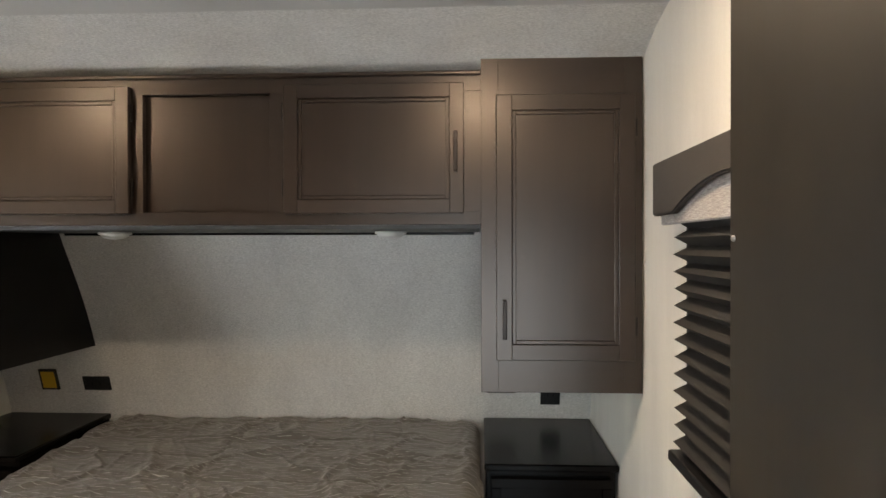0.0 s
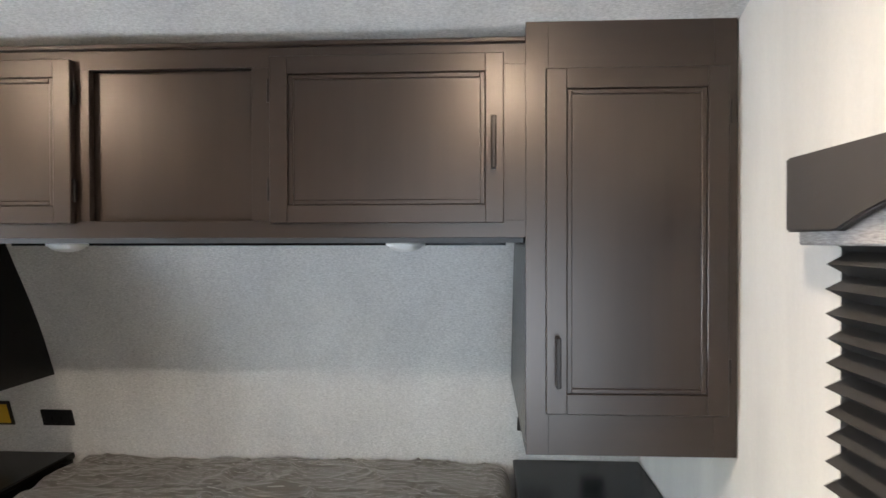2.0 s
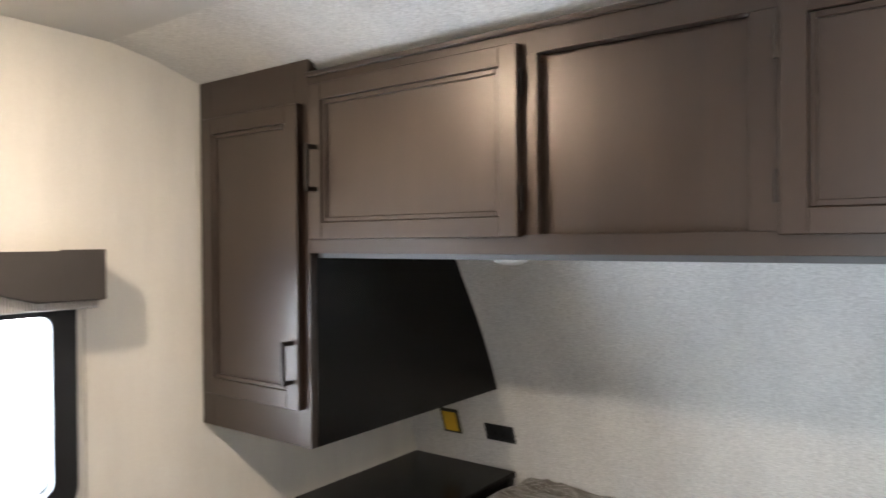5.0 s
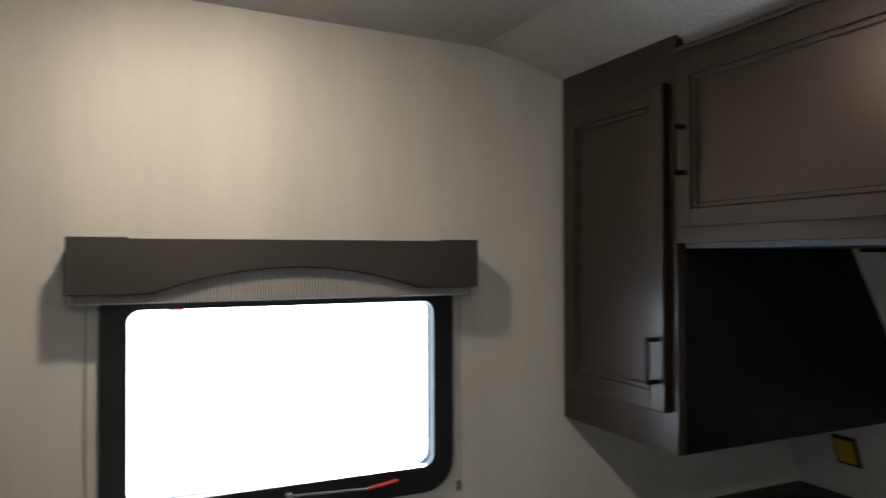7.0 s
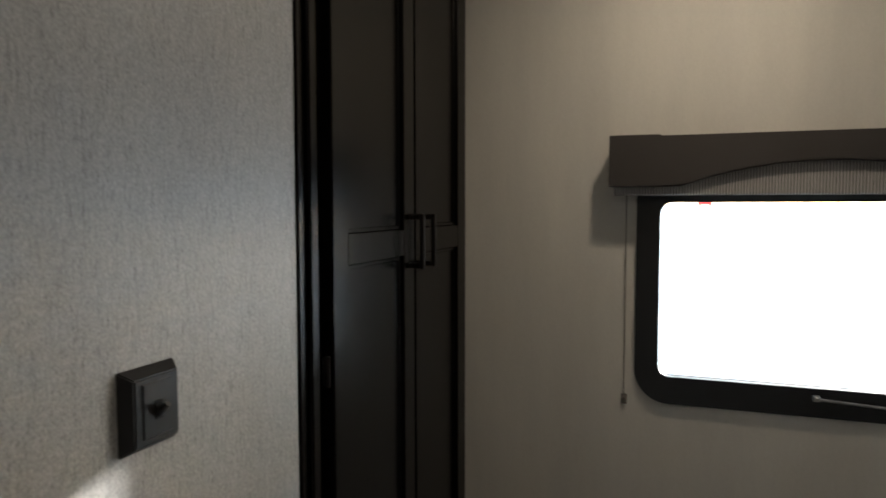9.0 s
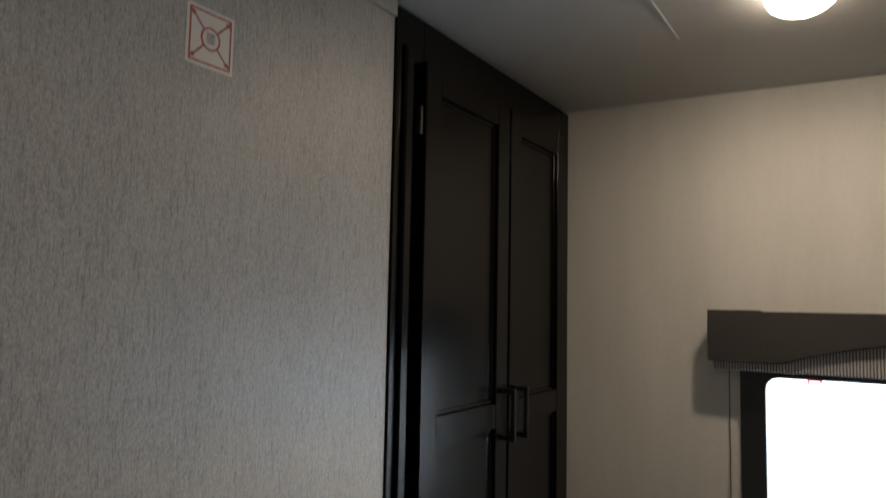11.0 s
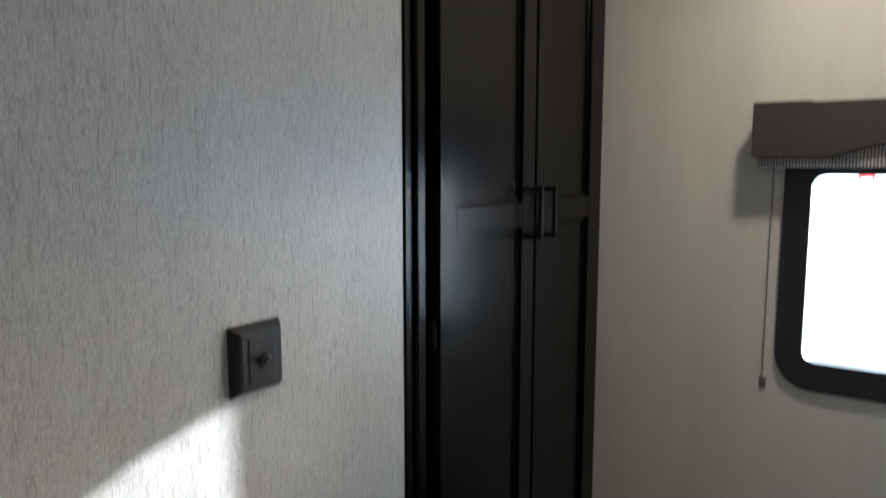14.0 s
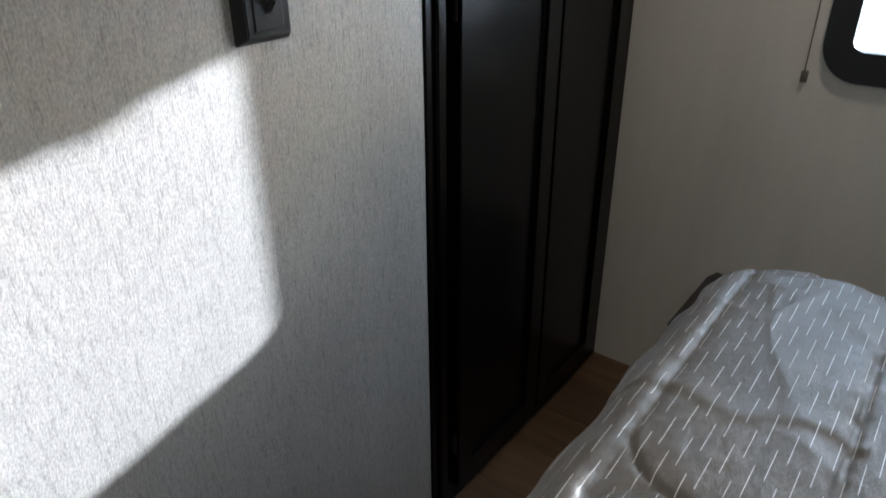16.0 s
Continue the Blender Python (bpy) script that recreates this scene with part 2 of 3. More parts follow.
def box(bm, x0, x1, y0, y1, z0, z1, r=0.0, m=None):
    """A box with rounded edges, added to bm."""
    made = bmesh.ops.create_cube(bm, size=1.0)["verts"]
    for v in made:
        v.co = Vector((x0 + (v.co.x + 0.5) * (x1 - x0), y0 + (v.co.y + 0.5) * (y1 - y0), z0 + (v.co.z + 0.5) * (z1 - z0)))
    if r:
        edges = list({e for v in made for e in v.link_edges})
        made = [v for v in bmesh.ops.bevel(bm, geom=edges, offset=r, segments=1, affect="EDGES")["verts"]]
        seen, todo = set(made), list(made)
        while todo:
            for e in todo.pop().link_edges:
                for v in e.verts:
                    if v not in seen:
                        seen.add(v)
                        todo.append(v)
        made = list(seen)
    if m is not None:
        bmesh.ops.transform(bm, matrix=m, verts=made)
    return made


def slab(*args, r=0.0, m=None):
    bm = bmesh.new()
    box(bm, *args, r=r, m=m)
    return bm


def rod(bm, a, b, r, sides=10, r2=None):
    a, b = Vector(a), Vector(b)
    d = b - a
    m = Matrix.Translation((a + b) / 2) @ d.to_track_quat("Z", "Y").to_matrix().to_4x4()
    return bmesh.ops.create_cone(bm, cap_ends=True, segments=sides, radius1=r, radius2=r if r2 is None else r2, depth=d.length, matrix=m)["verts"]


def lathe(bm, profile, centre, sides=40):
    """A solid of revolution about the upright axis through centre; profile: (radius, height)."""
    rings = []
    for r, h in profile:
        if r < 1e-6:
            rings.append([bm.verts.new(Vector(centre) + Vector((0, 0, h)))])
        else:
            rings.append([bm.verts.new(Vector(centre) + Vector((r * math.cos(k * 2 * math.pi / sides), r * math.sin(k * 2 * math.pi / sides), h))) for k in range(sides)])
    for a, b in zip(rings, rings[1:]):
        for k in range(sides):
            j = (k + 1) % sides
            vs = ([a[k % len(a)], b[k % len(b)], b[j % len(b)], a[j % len(a)]])
            vs = [v for i, v in enumerate(vs) if v not in vs[:i]]
            if len(vs) > 2:
                bm.faces.new(vs)
    bmesh.ops.recalc_face_normals(bm, faces=bm.faces)


def prism(bm, outline, depth, m):
    """A flat outline of (u, v) given depth along w, placed by m."""
    front = [bm.verts.new(m @ Vector((u, v, depth))) for u, v in outline]
    back = [bm.verts.new(m @ Vector((u, v, 0))) for u, v in outline]
    bm.faces.new(front)
    bm.faces.new(back[::-1])
    for k in range(len(outline)):
        j = (k + 1) % len(outline)
        bm.faces.new((front[k], back[k], back[j], front[j]))
    bmesh.ops.recalc_face_normals(bm, faces=bm.faces)


def round_rect(u0, u1, v0, v1, r, steps=8):
    out = []
    for cu, cv, a0 in ((u1 - r, v1 - r, 0), (u0 + r, v1 - r, 90), (u0 + r, v0 + r, 180), (u1 - r, v0 + r, 270)):
        for k in range(steps + 1):
            a = radians(a0 + 90 * k / steps)
            out.append((cu + r * math.cos(a), cv + r * math.sin(a)))
    return out


def ring(bm, outer, inner, w0, w1, m):
    """A frame between two outlines of as many points, from depth w0 to w1."""
    k = len(outer)
    loops = [[bm.verts.new(m @ Vector((u, v, w))) for u, v in o] for o, w in ((outer, w0), (outer, w1), (inner, w1), (inner, w0))]
    for a, b in zip(loops, loops[1:] + loops[:1]):
        for i in range(k):
            bm.faces.new((a[i], b[i], b[(i + 1) % k], a[(i + 1) % k]))
    bmesh.ops.recalc_face_normals(bm, faces=bm.faces)


def smooth(me, angle=30):
    me.polygons.foreach_set("use_smooth", [True] * len(me.polygons))
    me.set_sharp_from_angle(angle=radians(angle))


def thing(name, at, label, category, group="", kind=""):
    ob = new(name)
    ob.location = at
    ob.empty_display_size = 0.05
    return tagged(ob, label, category, group, kind)


def base_of(ob):
    at = Vector((0, 0, 0))
    while ob is not None:
        at += ob.location
        ob = ob.parent
    return at


def part(name, bm, mat, parent, label="", soft=True):
    """Links a bmesh in world places as one mesh under parent."""
    me = bpy.data.meshes.new(name)
    bmesh.ops.translate(bm, vec=-base_of(parent), verts=bm.verts)
    bm.to_mesh(me)
    bm.free()
    me.materials.append(mat)
    if soft:
        smooth(me)
    ob = new(name, me)
    ob.parent = parent
    return tagged(ob, label)


def setting(name, bm, mat, label="", category="", soft=False):
    me = bpy.data.meshes.new(name)
    bm.to_mesh(me)
    bm.free()
    me.materials.append(mat)
    if soft:
        smooth(me)
    return tagged(new(name, me), label, category, "", "structure")


def single(name, bm, mat, label, category, group=""):
    """A thing that is one mesh, with its origin at its base."""
    at = sum((v.co for v in bm.verts), Vector()) / len(bm.verts)
    at.z = min(v.co.z for v in bm.verts)
    bmesh.ops.translate(bm, vec=-at, verts=bm.verts)
    me = bpy.data.meshes.new(name)
    bm.to_mesh(me)
    bm.free()
    me.materials.append(mat)
    smooth(me)
    ob = new(name, me)
    ob.location = at
    return tagged(ob, label, category, group)


# ---- the room: sizes ----
XL, XR = -1.87, 0.48            # side walls
YP, YH = 0.664, 3.075           # partition and head wall
DOOR_L, DOOR_R, DOOR_TOP = -0.27, 0.385, 1.87
WD_R = -1.101                   # closet's inner edge


def ceil_z(y, x=-0.7):
    """The ceiling's height: flat at the walls, crowned by a few centimetres between them."""
    def ease(q):
        q = min(1, max(0, q))
        return q * q * (3 - 2 * q)
    crown = ease((y - 0.70) / 0.42) * ease((1.90 - y) / 0.45) * ease((x - XL) / 0.36) * ease((XR - x) / 0.36)
    return 1.968 - 0.018 * (y - YP) + 0.034 * crown


PROFILE = [(YH, -0.06), (YH, 0.70), (3.045, 0.80), (3.010, 0.90), (2.972, 1.0), (2.930, 1.1), (2.885, 1.19), (2.840, 1.27), (2.790, 1.35), (2.736, 1.44), (2.64, 1.57), (2.50, 1.71), (2.35, 1.81), (2.18, 1.886), (2.05, 1.925), (1.93, 1.946)]


def head_y(z):
    """How far back the leaning head wall is at height z."""
    return float(np.interp(z, [q[1] for q in PROFILE], [q[0] for q in PROFILE]))


# floor slab, planks come last
setting("floor", slab(XL, XR, -1.7, YH, -0.06, -0.004), DARK_VOID, "subfloor under the wood-look planks", "floor")

bm = bmesh.new()
rows = []
for y in [-1.7, -0.6, 0.2] + [0.664 + k * 0.0715 for k in range(19)]:
    low = [bm.verts.new((x, y, ceil_z(y, x))) for x in np.linspace(XL, XR, 30)]
    top = [bm.verts.new((x, y, 2.06)) for x in (XR, XL)]
    rows.append(low + top)
k = len(rows[0])
for a, b in zip(rows, rows[1:]):
    for i in range(k):
        bm.faces.new((a[i], a[(i + 1) % k], b[(i + 1) % k], b[i]))
bm.faces.new(rows[0])
bm.faces.new(rows[-1][::-1])
bmesh.ops.recalc_face_normals(bm, faces=bm.faces)
setting("ceiling", bm, CEILING_WHITE, "white gently crowned ceiling panels", "ceiling", soft=True)

bm = bmesh.new()
vs = box(bm, -1.78, 0.20, 1.0130, 1.0225, ceil_z(1.03) - 0.0026, ceil_z(1.03) + 0.004, r=0.0007)
setting("trim_ceiling", bm, CEILING_WHITE, "thin white batten over the ceiling joint", "trim", soft=True)

# head wall: upright below, leaning into the room above, up to the ceiling
bm = bmesh.new()
cols = []
for x in (XL, XR):
    cols.append([bm.verts.new((x, y, z)) for y, z in PROFILE] + [bm.verts.new((x, y + 0.05, z + 0.06)) for y, z in PROFILE[::-1]])
k = len(cols[0])
for i in range(k):
    bm.faces.new((cols[0][i], cols[1][i], cols[1][(i + 1) % k], cols[0][(i + 1) % k]))
bm.faces.new(cols[0][::-1])
bm.faces.new(cols[1])
bmesh.ops.recalc_face_normals(bm, faces=bm.faces)
setting("wall_north", bm, HEAD_PAPER, "grey textured wallpaper on the curved head wall", "wall", soft=True)


def side_wall(name, x0, x1, hole, label):
    y0, y1, z0, z1 = hole
    bm = bmesh.new()
    box(bm, x0, x1, -1.7, y0, -0.06, 2.04)
    box(bm, x0, x1, y1, YH + 0.05, -0.06, 2.04)
    box(bm, x0, x1, y0, y1, -0.06, z0)
    box(bm, x0, x1, y0, y1, z1, 2.04)
    return setting(name, bm, CREAM_PAPER, label, "wall")


side_wall("wall_west", XL - 0.05, XL, (1.101, 1.824, 0.893, 1.36), "cream wallpapered side wall with a window opening")
side_wall("wall_east", XR, XR + 0.05, (0.98, 1.70, 0.99, 1.46), "cream wallpapered side wall behind a pleated shade")

bm = bmesh.new()
box(bm, WD_R, DOOR_L, YP - 0.05, YP, 0, 1.975)
box(bm, DOOR_L, DOOR_R, YP - 0.05, YP, DOOR_TOP, 1.975)
box(bm, DOOR_R, XR, YP - 0.05, YP, 0, 1.975)
setting("wall_south", bm, GREY_PAPER, "grey linen-textured wallpaper on the partition wall", "wall")
setting("wall_south_seam", slab(-0.950, -0.908, YP, YP + 0.00015, 0.0, 1.935), GREY_PAPER, "grey seam strip on the partition wall", "trim")
setting("trim_south", slab(WD_R + 0.002, DOOR_R, YP, YP + 0.007, 1.938, 1.9655, r=0.0006), GREY_PAPER, "grey wallpapered strip under the ceiling", "trim", True)

# the passage behind the doorway, plain
setting("wall_passage_west", slab(-0.75, -0.70, -1.7, YP - 0.05, 0, 1.99), GREY_PAPER, "grey passage wall", "wall")
bm = bmesh.new()
box(bm, XL, -0.33, -1.75, -1.7, -0.06, 2.04)
box(bm, 0.45, XR, -1.75, -1.7, -0.06, 2.04)
box(bm, -0.33, 0.45, -1.75, -1.7, -0.06, 0.12)
box(bm, -0.33, 0.45, -1.75, -1.7, 1.32, 2.04)
setting("wall_passage_end", bm, GREY_PAPER, "grey passage end wall with an opening", "wall")

# outside: ground to the horizon
setting("ground", slab(-600, 600, -600, 600, -1.2, -0.9), GROUND_PALE, "pale gravel lot outside", "ground")


# ---- bed ----
BED = (-1.425, 0.045, 1.085, 3.060)


def quilt_height(x, y):
    """The quilt's top over the mattress: smooth and seamed at the foot, crumpled towards the head."""
    a = noise.noise(Vector((x * 3.1, y * 2.6, 1.3)))
    b = noise.noise(Vector((x * 7.5 + 2, y * 6.0, 5.1)))
    c = 1 - abs(noise.noise(Vector((x * 2.4 + b * 0.5, y * 4.2 + a * 0.8, 9.4))))
    d = 1 - abs(noise.noise(Vector((x * 5.2 + a, y * 6.6 - b * 0.9, 3.3))))
    e = 1 - abs(noise.noise(Vector((x * 2.2 - y * 2.8, x * 2.4 + y * 4.0 + b * 0.6, 6.6))))
    head = min(1, max(0, (y - 1.9) / 0.7))
    rough = 0.22 + 0.78 * min(1, max(0, (y - 1.5) / 0.6))
    z = 0.661 + 0.034 * head + 0.006 * a + rough * (0.004 * b + 0.011 * c ** 9 + 0.004 * d ** 11 + 0.009 * e ** 12)
    # sharp creases where the cloth is pushed together
    h = noise.noise(Vector((x * 3.4 + y * 1.2, y * 3.0 - x * 0.8, 4.7)))
    z += rough * 0.010 * max(0, 1 - abs(h) * 9) * max(0, 0.4 + b)
    k = noise.noise(Vector((x * 1.6 - 0.4 * y + 3, y * 5.4, 7.7)))
    z += rough * 0.005 * max(0, 1 - abs(k) * 8)
    # short crisp wrinkles
    q = noise.noise(Vector((x * 9.0 + 2.0 * a, y * 6.0 + x * 4.0, 8.1)))
    z += 0.0045 * max(0, 1 - abs(q) * 6) * max(0, min(1, 0.25 + 2.2 * noise.noise(Vector((x * 5.0, y * 5.0, 0.7)))))
    if y < 1.36:
        f = x + 0.99 + 0.15 * (y - 1.24) + 0.012 * math.sin(y * 40)
        z += 0.004 * math.exp(-(f / (0.03 if f < 0 else 0.008)) ** 2)
    # rounded pockets, sewn in rows across the bed
    wx, wy, r = 0.58, 0.205, 0.075
    px = (x + 1.40 + 0.006 * b) % wx
    py = (y - 1.137 + 0.006 * a) % wy
    if y < 1.137:
        z += 0.004 * math.exp(-((y - 1.110) / 0.02) ** 2)
        inside = 1.137 - y
    else:
        ex, ey = min(px, wx - px), min(py, wy - py)
        inside = r - math.hypot(r - ex, r - ey) if ex < r and ey < r else min(ex, ey)
    seam = 1 - 0.45 * head
    near = math.exp(-abs(inside) / 0.022)
    if near > 0.05:
        z += 0.0030 * near * noise.noise(Vector((x * 46, y * 46, 2.2)))
    z += seam * (0.0045 * (1 - math.exp(-max(0, inside) / 0.014)) - 0.0045 * math.exp(-(inside / 0.0035) ** 2) - (0.002 if inside < 0 else 0))
    return z




def build_bed():
    x0, x1, y0, y1 = BED
    bed = thing("bed", ((x0 + x1) / 2, (y0 + y1) / 2, 0), "queen bed with a rumpled silvery taupe quilt, against the head wall", "bed")
    part("base", slab(x0 + 0.10, x1 - 0.10, y0 + 0.16, y1, 0.0, 0.34, r=0.008), ESPRESSO_DARK, bed, "black wooden bed platform")
    bm = bmesh.new()
    prism(bm, round_rect(x0 + 0.02, x1 - 0.02, y0 + 0.02, y1, 0.09), 0.28, pose(0, 0, 0.34))
    part("mattress", bm, MATTRESS, bed, "grey mattress")
    # quilt: a dense sheet that folds over the rounded edges and hangs down
    bm = bmesh.new()
    nx, ny = 400, 540
    drop = 0.20
    rows = []
    for j in range(ny + 1):
        row = []
        for i in range(nx + 1):
            s = (i / nx) * (x1 - x0 + 2 * drop) - drop
            t = (j / ny) * (y1 - y0 + drop) - drop
            w = x1 - x0
            over_s = -s if s < 0 else (s - w if s > w else 0.0)
            over_t = -t if t < 0 else 0.0
            px, py = min(max(s, 0), w), max(t, 0)
            over = math.hypot(over_s, over_t)
            # rounded plan corners at the foot
            cx, cy = min(px, w - px), py
            r = 0.14
            qx, qy = px, py
            if cx < r and cy < r and (cx < r or cy < r):
                dx, dy = r - cx, r - cy
                big = max(dx, dy) / r
                length = math.hypot(dx, dy) or 1e-6
                k = (big * r) / length
                qx = (r - dx * k) if px < w / 2 else w - (r - dx * k)
                qy = r - dy * k
            edge = min(cx, cy) if over == 0 else 0
            z = quilt_height(x0 + qx, y0 + qy)
            soft_r = 0.05
            if over == 0 and edge < soft_r:
                f = 1 - edge / soft_r
                z -= soft_r * (1 - math.sqrt(max(0, 1 - f * f))) * 0.8
            if over > 0:
                z = quilt_height(x0 + qx, y0 + qy) - soft_r * 0.8 - over * 0.98
                out = 0.012 + 0.05 * over + 0.012 * noise.noise(Vector((qx * 9, qy * 9, over * 6)))
                nxn = -1 if s < 0 else (1 if s > w else 0)
                nyn = -1 if t < 0 else 0
                ln = math.hypot(nxn, nyn) or 1
                if y0 + qy > 2.46:
                    out = 0.004
                qx += nxn / ln * out
                qy += nyn / ln * out
            row.append(bm.verts.new((x0 + qx, y0 + qy, z)))
        rows.append(row)
    for j in range(ny):
        for i in range(nx):
            bm.faces.new((rows[j][i], rows[j][i + 1], rows[j + 1][i + 1], rows[j + 1][i]))
    quilt = part("quilt", bm, QUILT, bed, "silvery taupe satin quilt with short silver stitches")
    quilt.data.set_sharp_from_angle(angle=radians(180))
    return bed


build_bed()


# ---- cabinets ----
def pull(parent, u, v0, v1, m, stand=0.026):
    """A dark bar pull with two posts."""
    bm = bmesh.new()
    box(bm, u - 0.005, u + 0.005, v0, v1, stand - 0.004, stand + 0.005, r=0.002, m=m)
    for v in (v0 + 0.006, v1 - 0.006):
        box(bm, u - 0.004, u + 0.004, v - 0.005, v + 0.005, -0.001, stand - 0.003, r=0.001, m=m)
    return part("handle", bm, BRONZE, parent, "dark bronze bar pull")


def hinge(parent, u, v, m, side):
    bm = bmesh.new()
    s = side
    box(bm, min(u, u + s * 0.007), max(u, u + s * 0.007), v - 0.022, v + 0.022, -0.017, -0.006, r=0.002, m=m)
    vs = rod(bm, (u + s * 0.004, v - 0.024, -0.009), (u + s * 0.004, v + 0.024, -0.009), 0.0035)
    bmesh.ops.transform(bm, matrix=m, verts=vs)
    return part("hinge", bm, BRONZE, parent, "dark metal cabinet hinge")


def panel_door(parent, w, h, m, stile=0.040, rails=(), thick=0.019, deep=True, handle=None, hinges=(), side=1, mat=None, mat_rail=None):
    """A frame-and-panel door w by h in the face m; w axis zero at its front face."""
    mat, mat_rail = mat or ESPRESSO, mat_rail or ESPRESSO_RAIL
    bm = bmesh.new()
    box(bm, 0, w, 0, h, -thick, -thick + 0.003, m=m)
    door = part("door", bm, mat, parent)
    for u in (0, w - stile):
        part("stile", slab(u, u + stile, 0, h, -thick + 0.003, 0, r=0.0018, m=m), mat, door, soft=False)
    cuts = [0.0, *rails, h - stile]
    for k, v in enumerate(cuts):
        part("rail", slab(stile - 0.0012, w - stile + 0.0012, v, v + stile, -thick + 0.003, -0.0003, r=0.0016, m=m), mat_rail, door, soft=False)
    for a, b in zip(cuts, cuts[1:]):
        # recessed flat panel inside a stepped bead
        lo, hi = a + stile, b
        part("panel", slab(stile, w - stile, lo, hi, -thick + 0.003, -0.0105, m=m), mat, door, soft=False)
        g, e, rise = (0.0, 0.0105, -0.0052) if deep else (0.0, 0.008, -0.0068)
        a0, a1, b0, b1 = stile + g, w - stile - g, lo + g, hi - g
        for q in ((a0, a0 + e, b0, b1), (a1 - e, a1, b0, b1), (a0 + e, a1 - e, b0, b0 + e), (a0 + e, a1 - e, b1 - e, b1)):
            part("bead", slab(*q, -0.0115, rise, r=0.0016, m=m), mat_rail, door, soft=False)
    if handle:
        pull(door, *handle, m)
    for v in hinges:
        hinge(door, w if side > 0 else 0, v, m, side)
    return door


FY = 2.176      # face frames of the cabinets over the bed

# overhead cabinet
OC = (-1.455, 0.053, 1.447, 1.856)


def build_overhead():
    x0, x1, z0, z1 = OC
    cab = thing("overhead_cabinet", ((x0 + x1) / 2, 2.4, z0), "dark espresso overhead cabinet with two doors above the bed", "cabinet")
    bm = bmesh.new()
    box(bm, x0 + 0.004, x1 - 0.004, FY + 0.019, 2.30, z1 - 0.03, z1 - 0.012)
    part("body", bm, ESPRESSO_RAIL, cab)
    part("underside", slab(x0 + 0.004, x1 - 0.004, FY + 0.021, 2.738, z0 - 0.011, z0 + 0.002), GREY_LAMINATE, cab, "grey laminate underside panel")
    # face frame
    m = facing(0, FY, 0, "-y")
    for u0, u1 in ((x0, x0 + 0.05), (-0.905, -0.870), (-0.518, -0.440), (x1 - 0.06, x1)):
        part("stile", slab(u0, u1, z0 + 0.036, z1 - 0.053, -0.02, -0.0002, r=0.0004, m=m), ESPRESSO, cab)
    part("rail", slab(x0, x1, z0, z0 + 0.036, -0.02, 0, r=0.0007, m=m), ESPRESSO_RAIL, cab)
    part("rail", slab(x0, x1, z1 - 0.053, z1, -0.02, 0, r=0.0007, m=m), ESPRESSO_RAIL, cab)
    part("centre_panel", slab(-0.880, -0.510, z0 + 0.03, z1 - 0.045, -0.030, -0.022, m=m), ESPRESSO, cab, "flat recessed espresso panel")
    part("back_panel", slab(x0 + 0.01, -0.86, z0 + 0.03, z1 - 0.045, -0.045, -0.03, m=m), ESPRESSO, cab)
    part("back_panel", slab(-0.49, x1 - 0.01, z0 + 0.03, z1 - 0.045, -0.045, -0.03, m=m), ESPRESSO, cab)
    part("rear_strip", slab(-1.43, 0.03, 2.724, 2.734, 1.4275, 1.4360, r=0.001), ESPRESSO_DARK, cab, "dark strip along the rear edge")
    part("moulding", slab(x0, x1, FY - 0.010, FY, z1 - 0.012, z1, r=0.003), ESPRESSO_RAIL, cab)
    d = facing(-1.435, FY - 0.020, 1.478, "-y")
    panel_door(cab, 0.535, 0.345, d, stile=0.038, handle=(0.022, 0.105, 0.210), hinges=(0.07, 0.275), side=1)
    d = facing(-0.475, FY - 0.020, 1.477, "-y")
    panel_door(cab, 0.483, 0.345, d, stile=0.038, handle=(0.462, 0.108, 0.213), hinges=(0.07, 0.275), side=-1)
    return cab


build_overhead()


def puck_light(x, y, z):
    lamp = thing("puck_light", (x, y, z - 0.024), "small white dome puck light under the overhead cabinet, switched off", "lamp", "puck lights under the cabinet")
    bm = bmesh.new()
    lathe(bm, [(0, 0), (0.050, 0), (0.052, -0.004), (0.049, -0.009), (0, -0.009)], (x, y, z), 36)
    part("rim", bm, WHITE_PLASTIC, lamp)
    bm = bmesh.new()
    lathe(bm, [(0.044, -0.009), (0.040, -0.015), (0.026, -0.021), (0.010, -0.0236), (0, -0.024)], (x, y, z), 36)
    part("dome", bm, WHITE_PLASTIC, lamp)
    return lamp


puck_light(-1.15, 2.55, OC[2] - 0.011)
puck_light(-0.237, 2.55, OC[2] - 0.011)


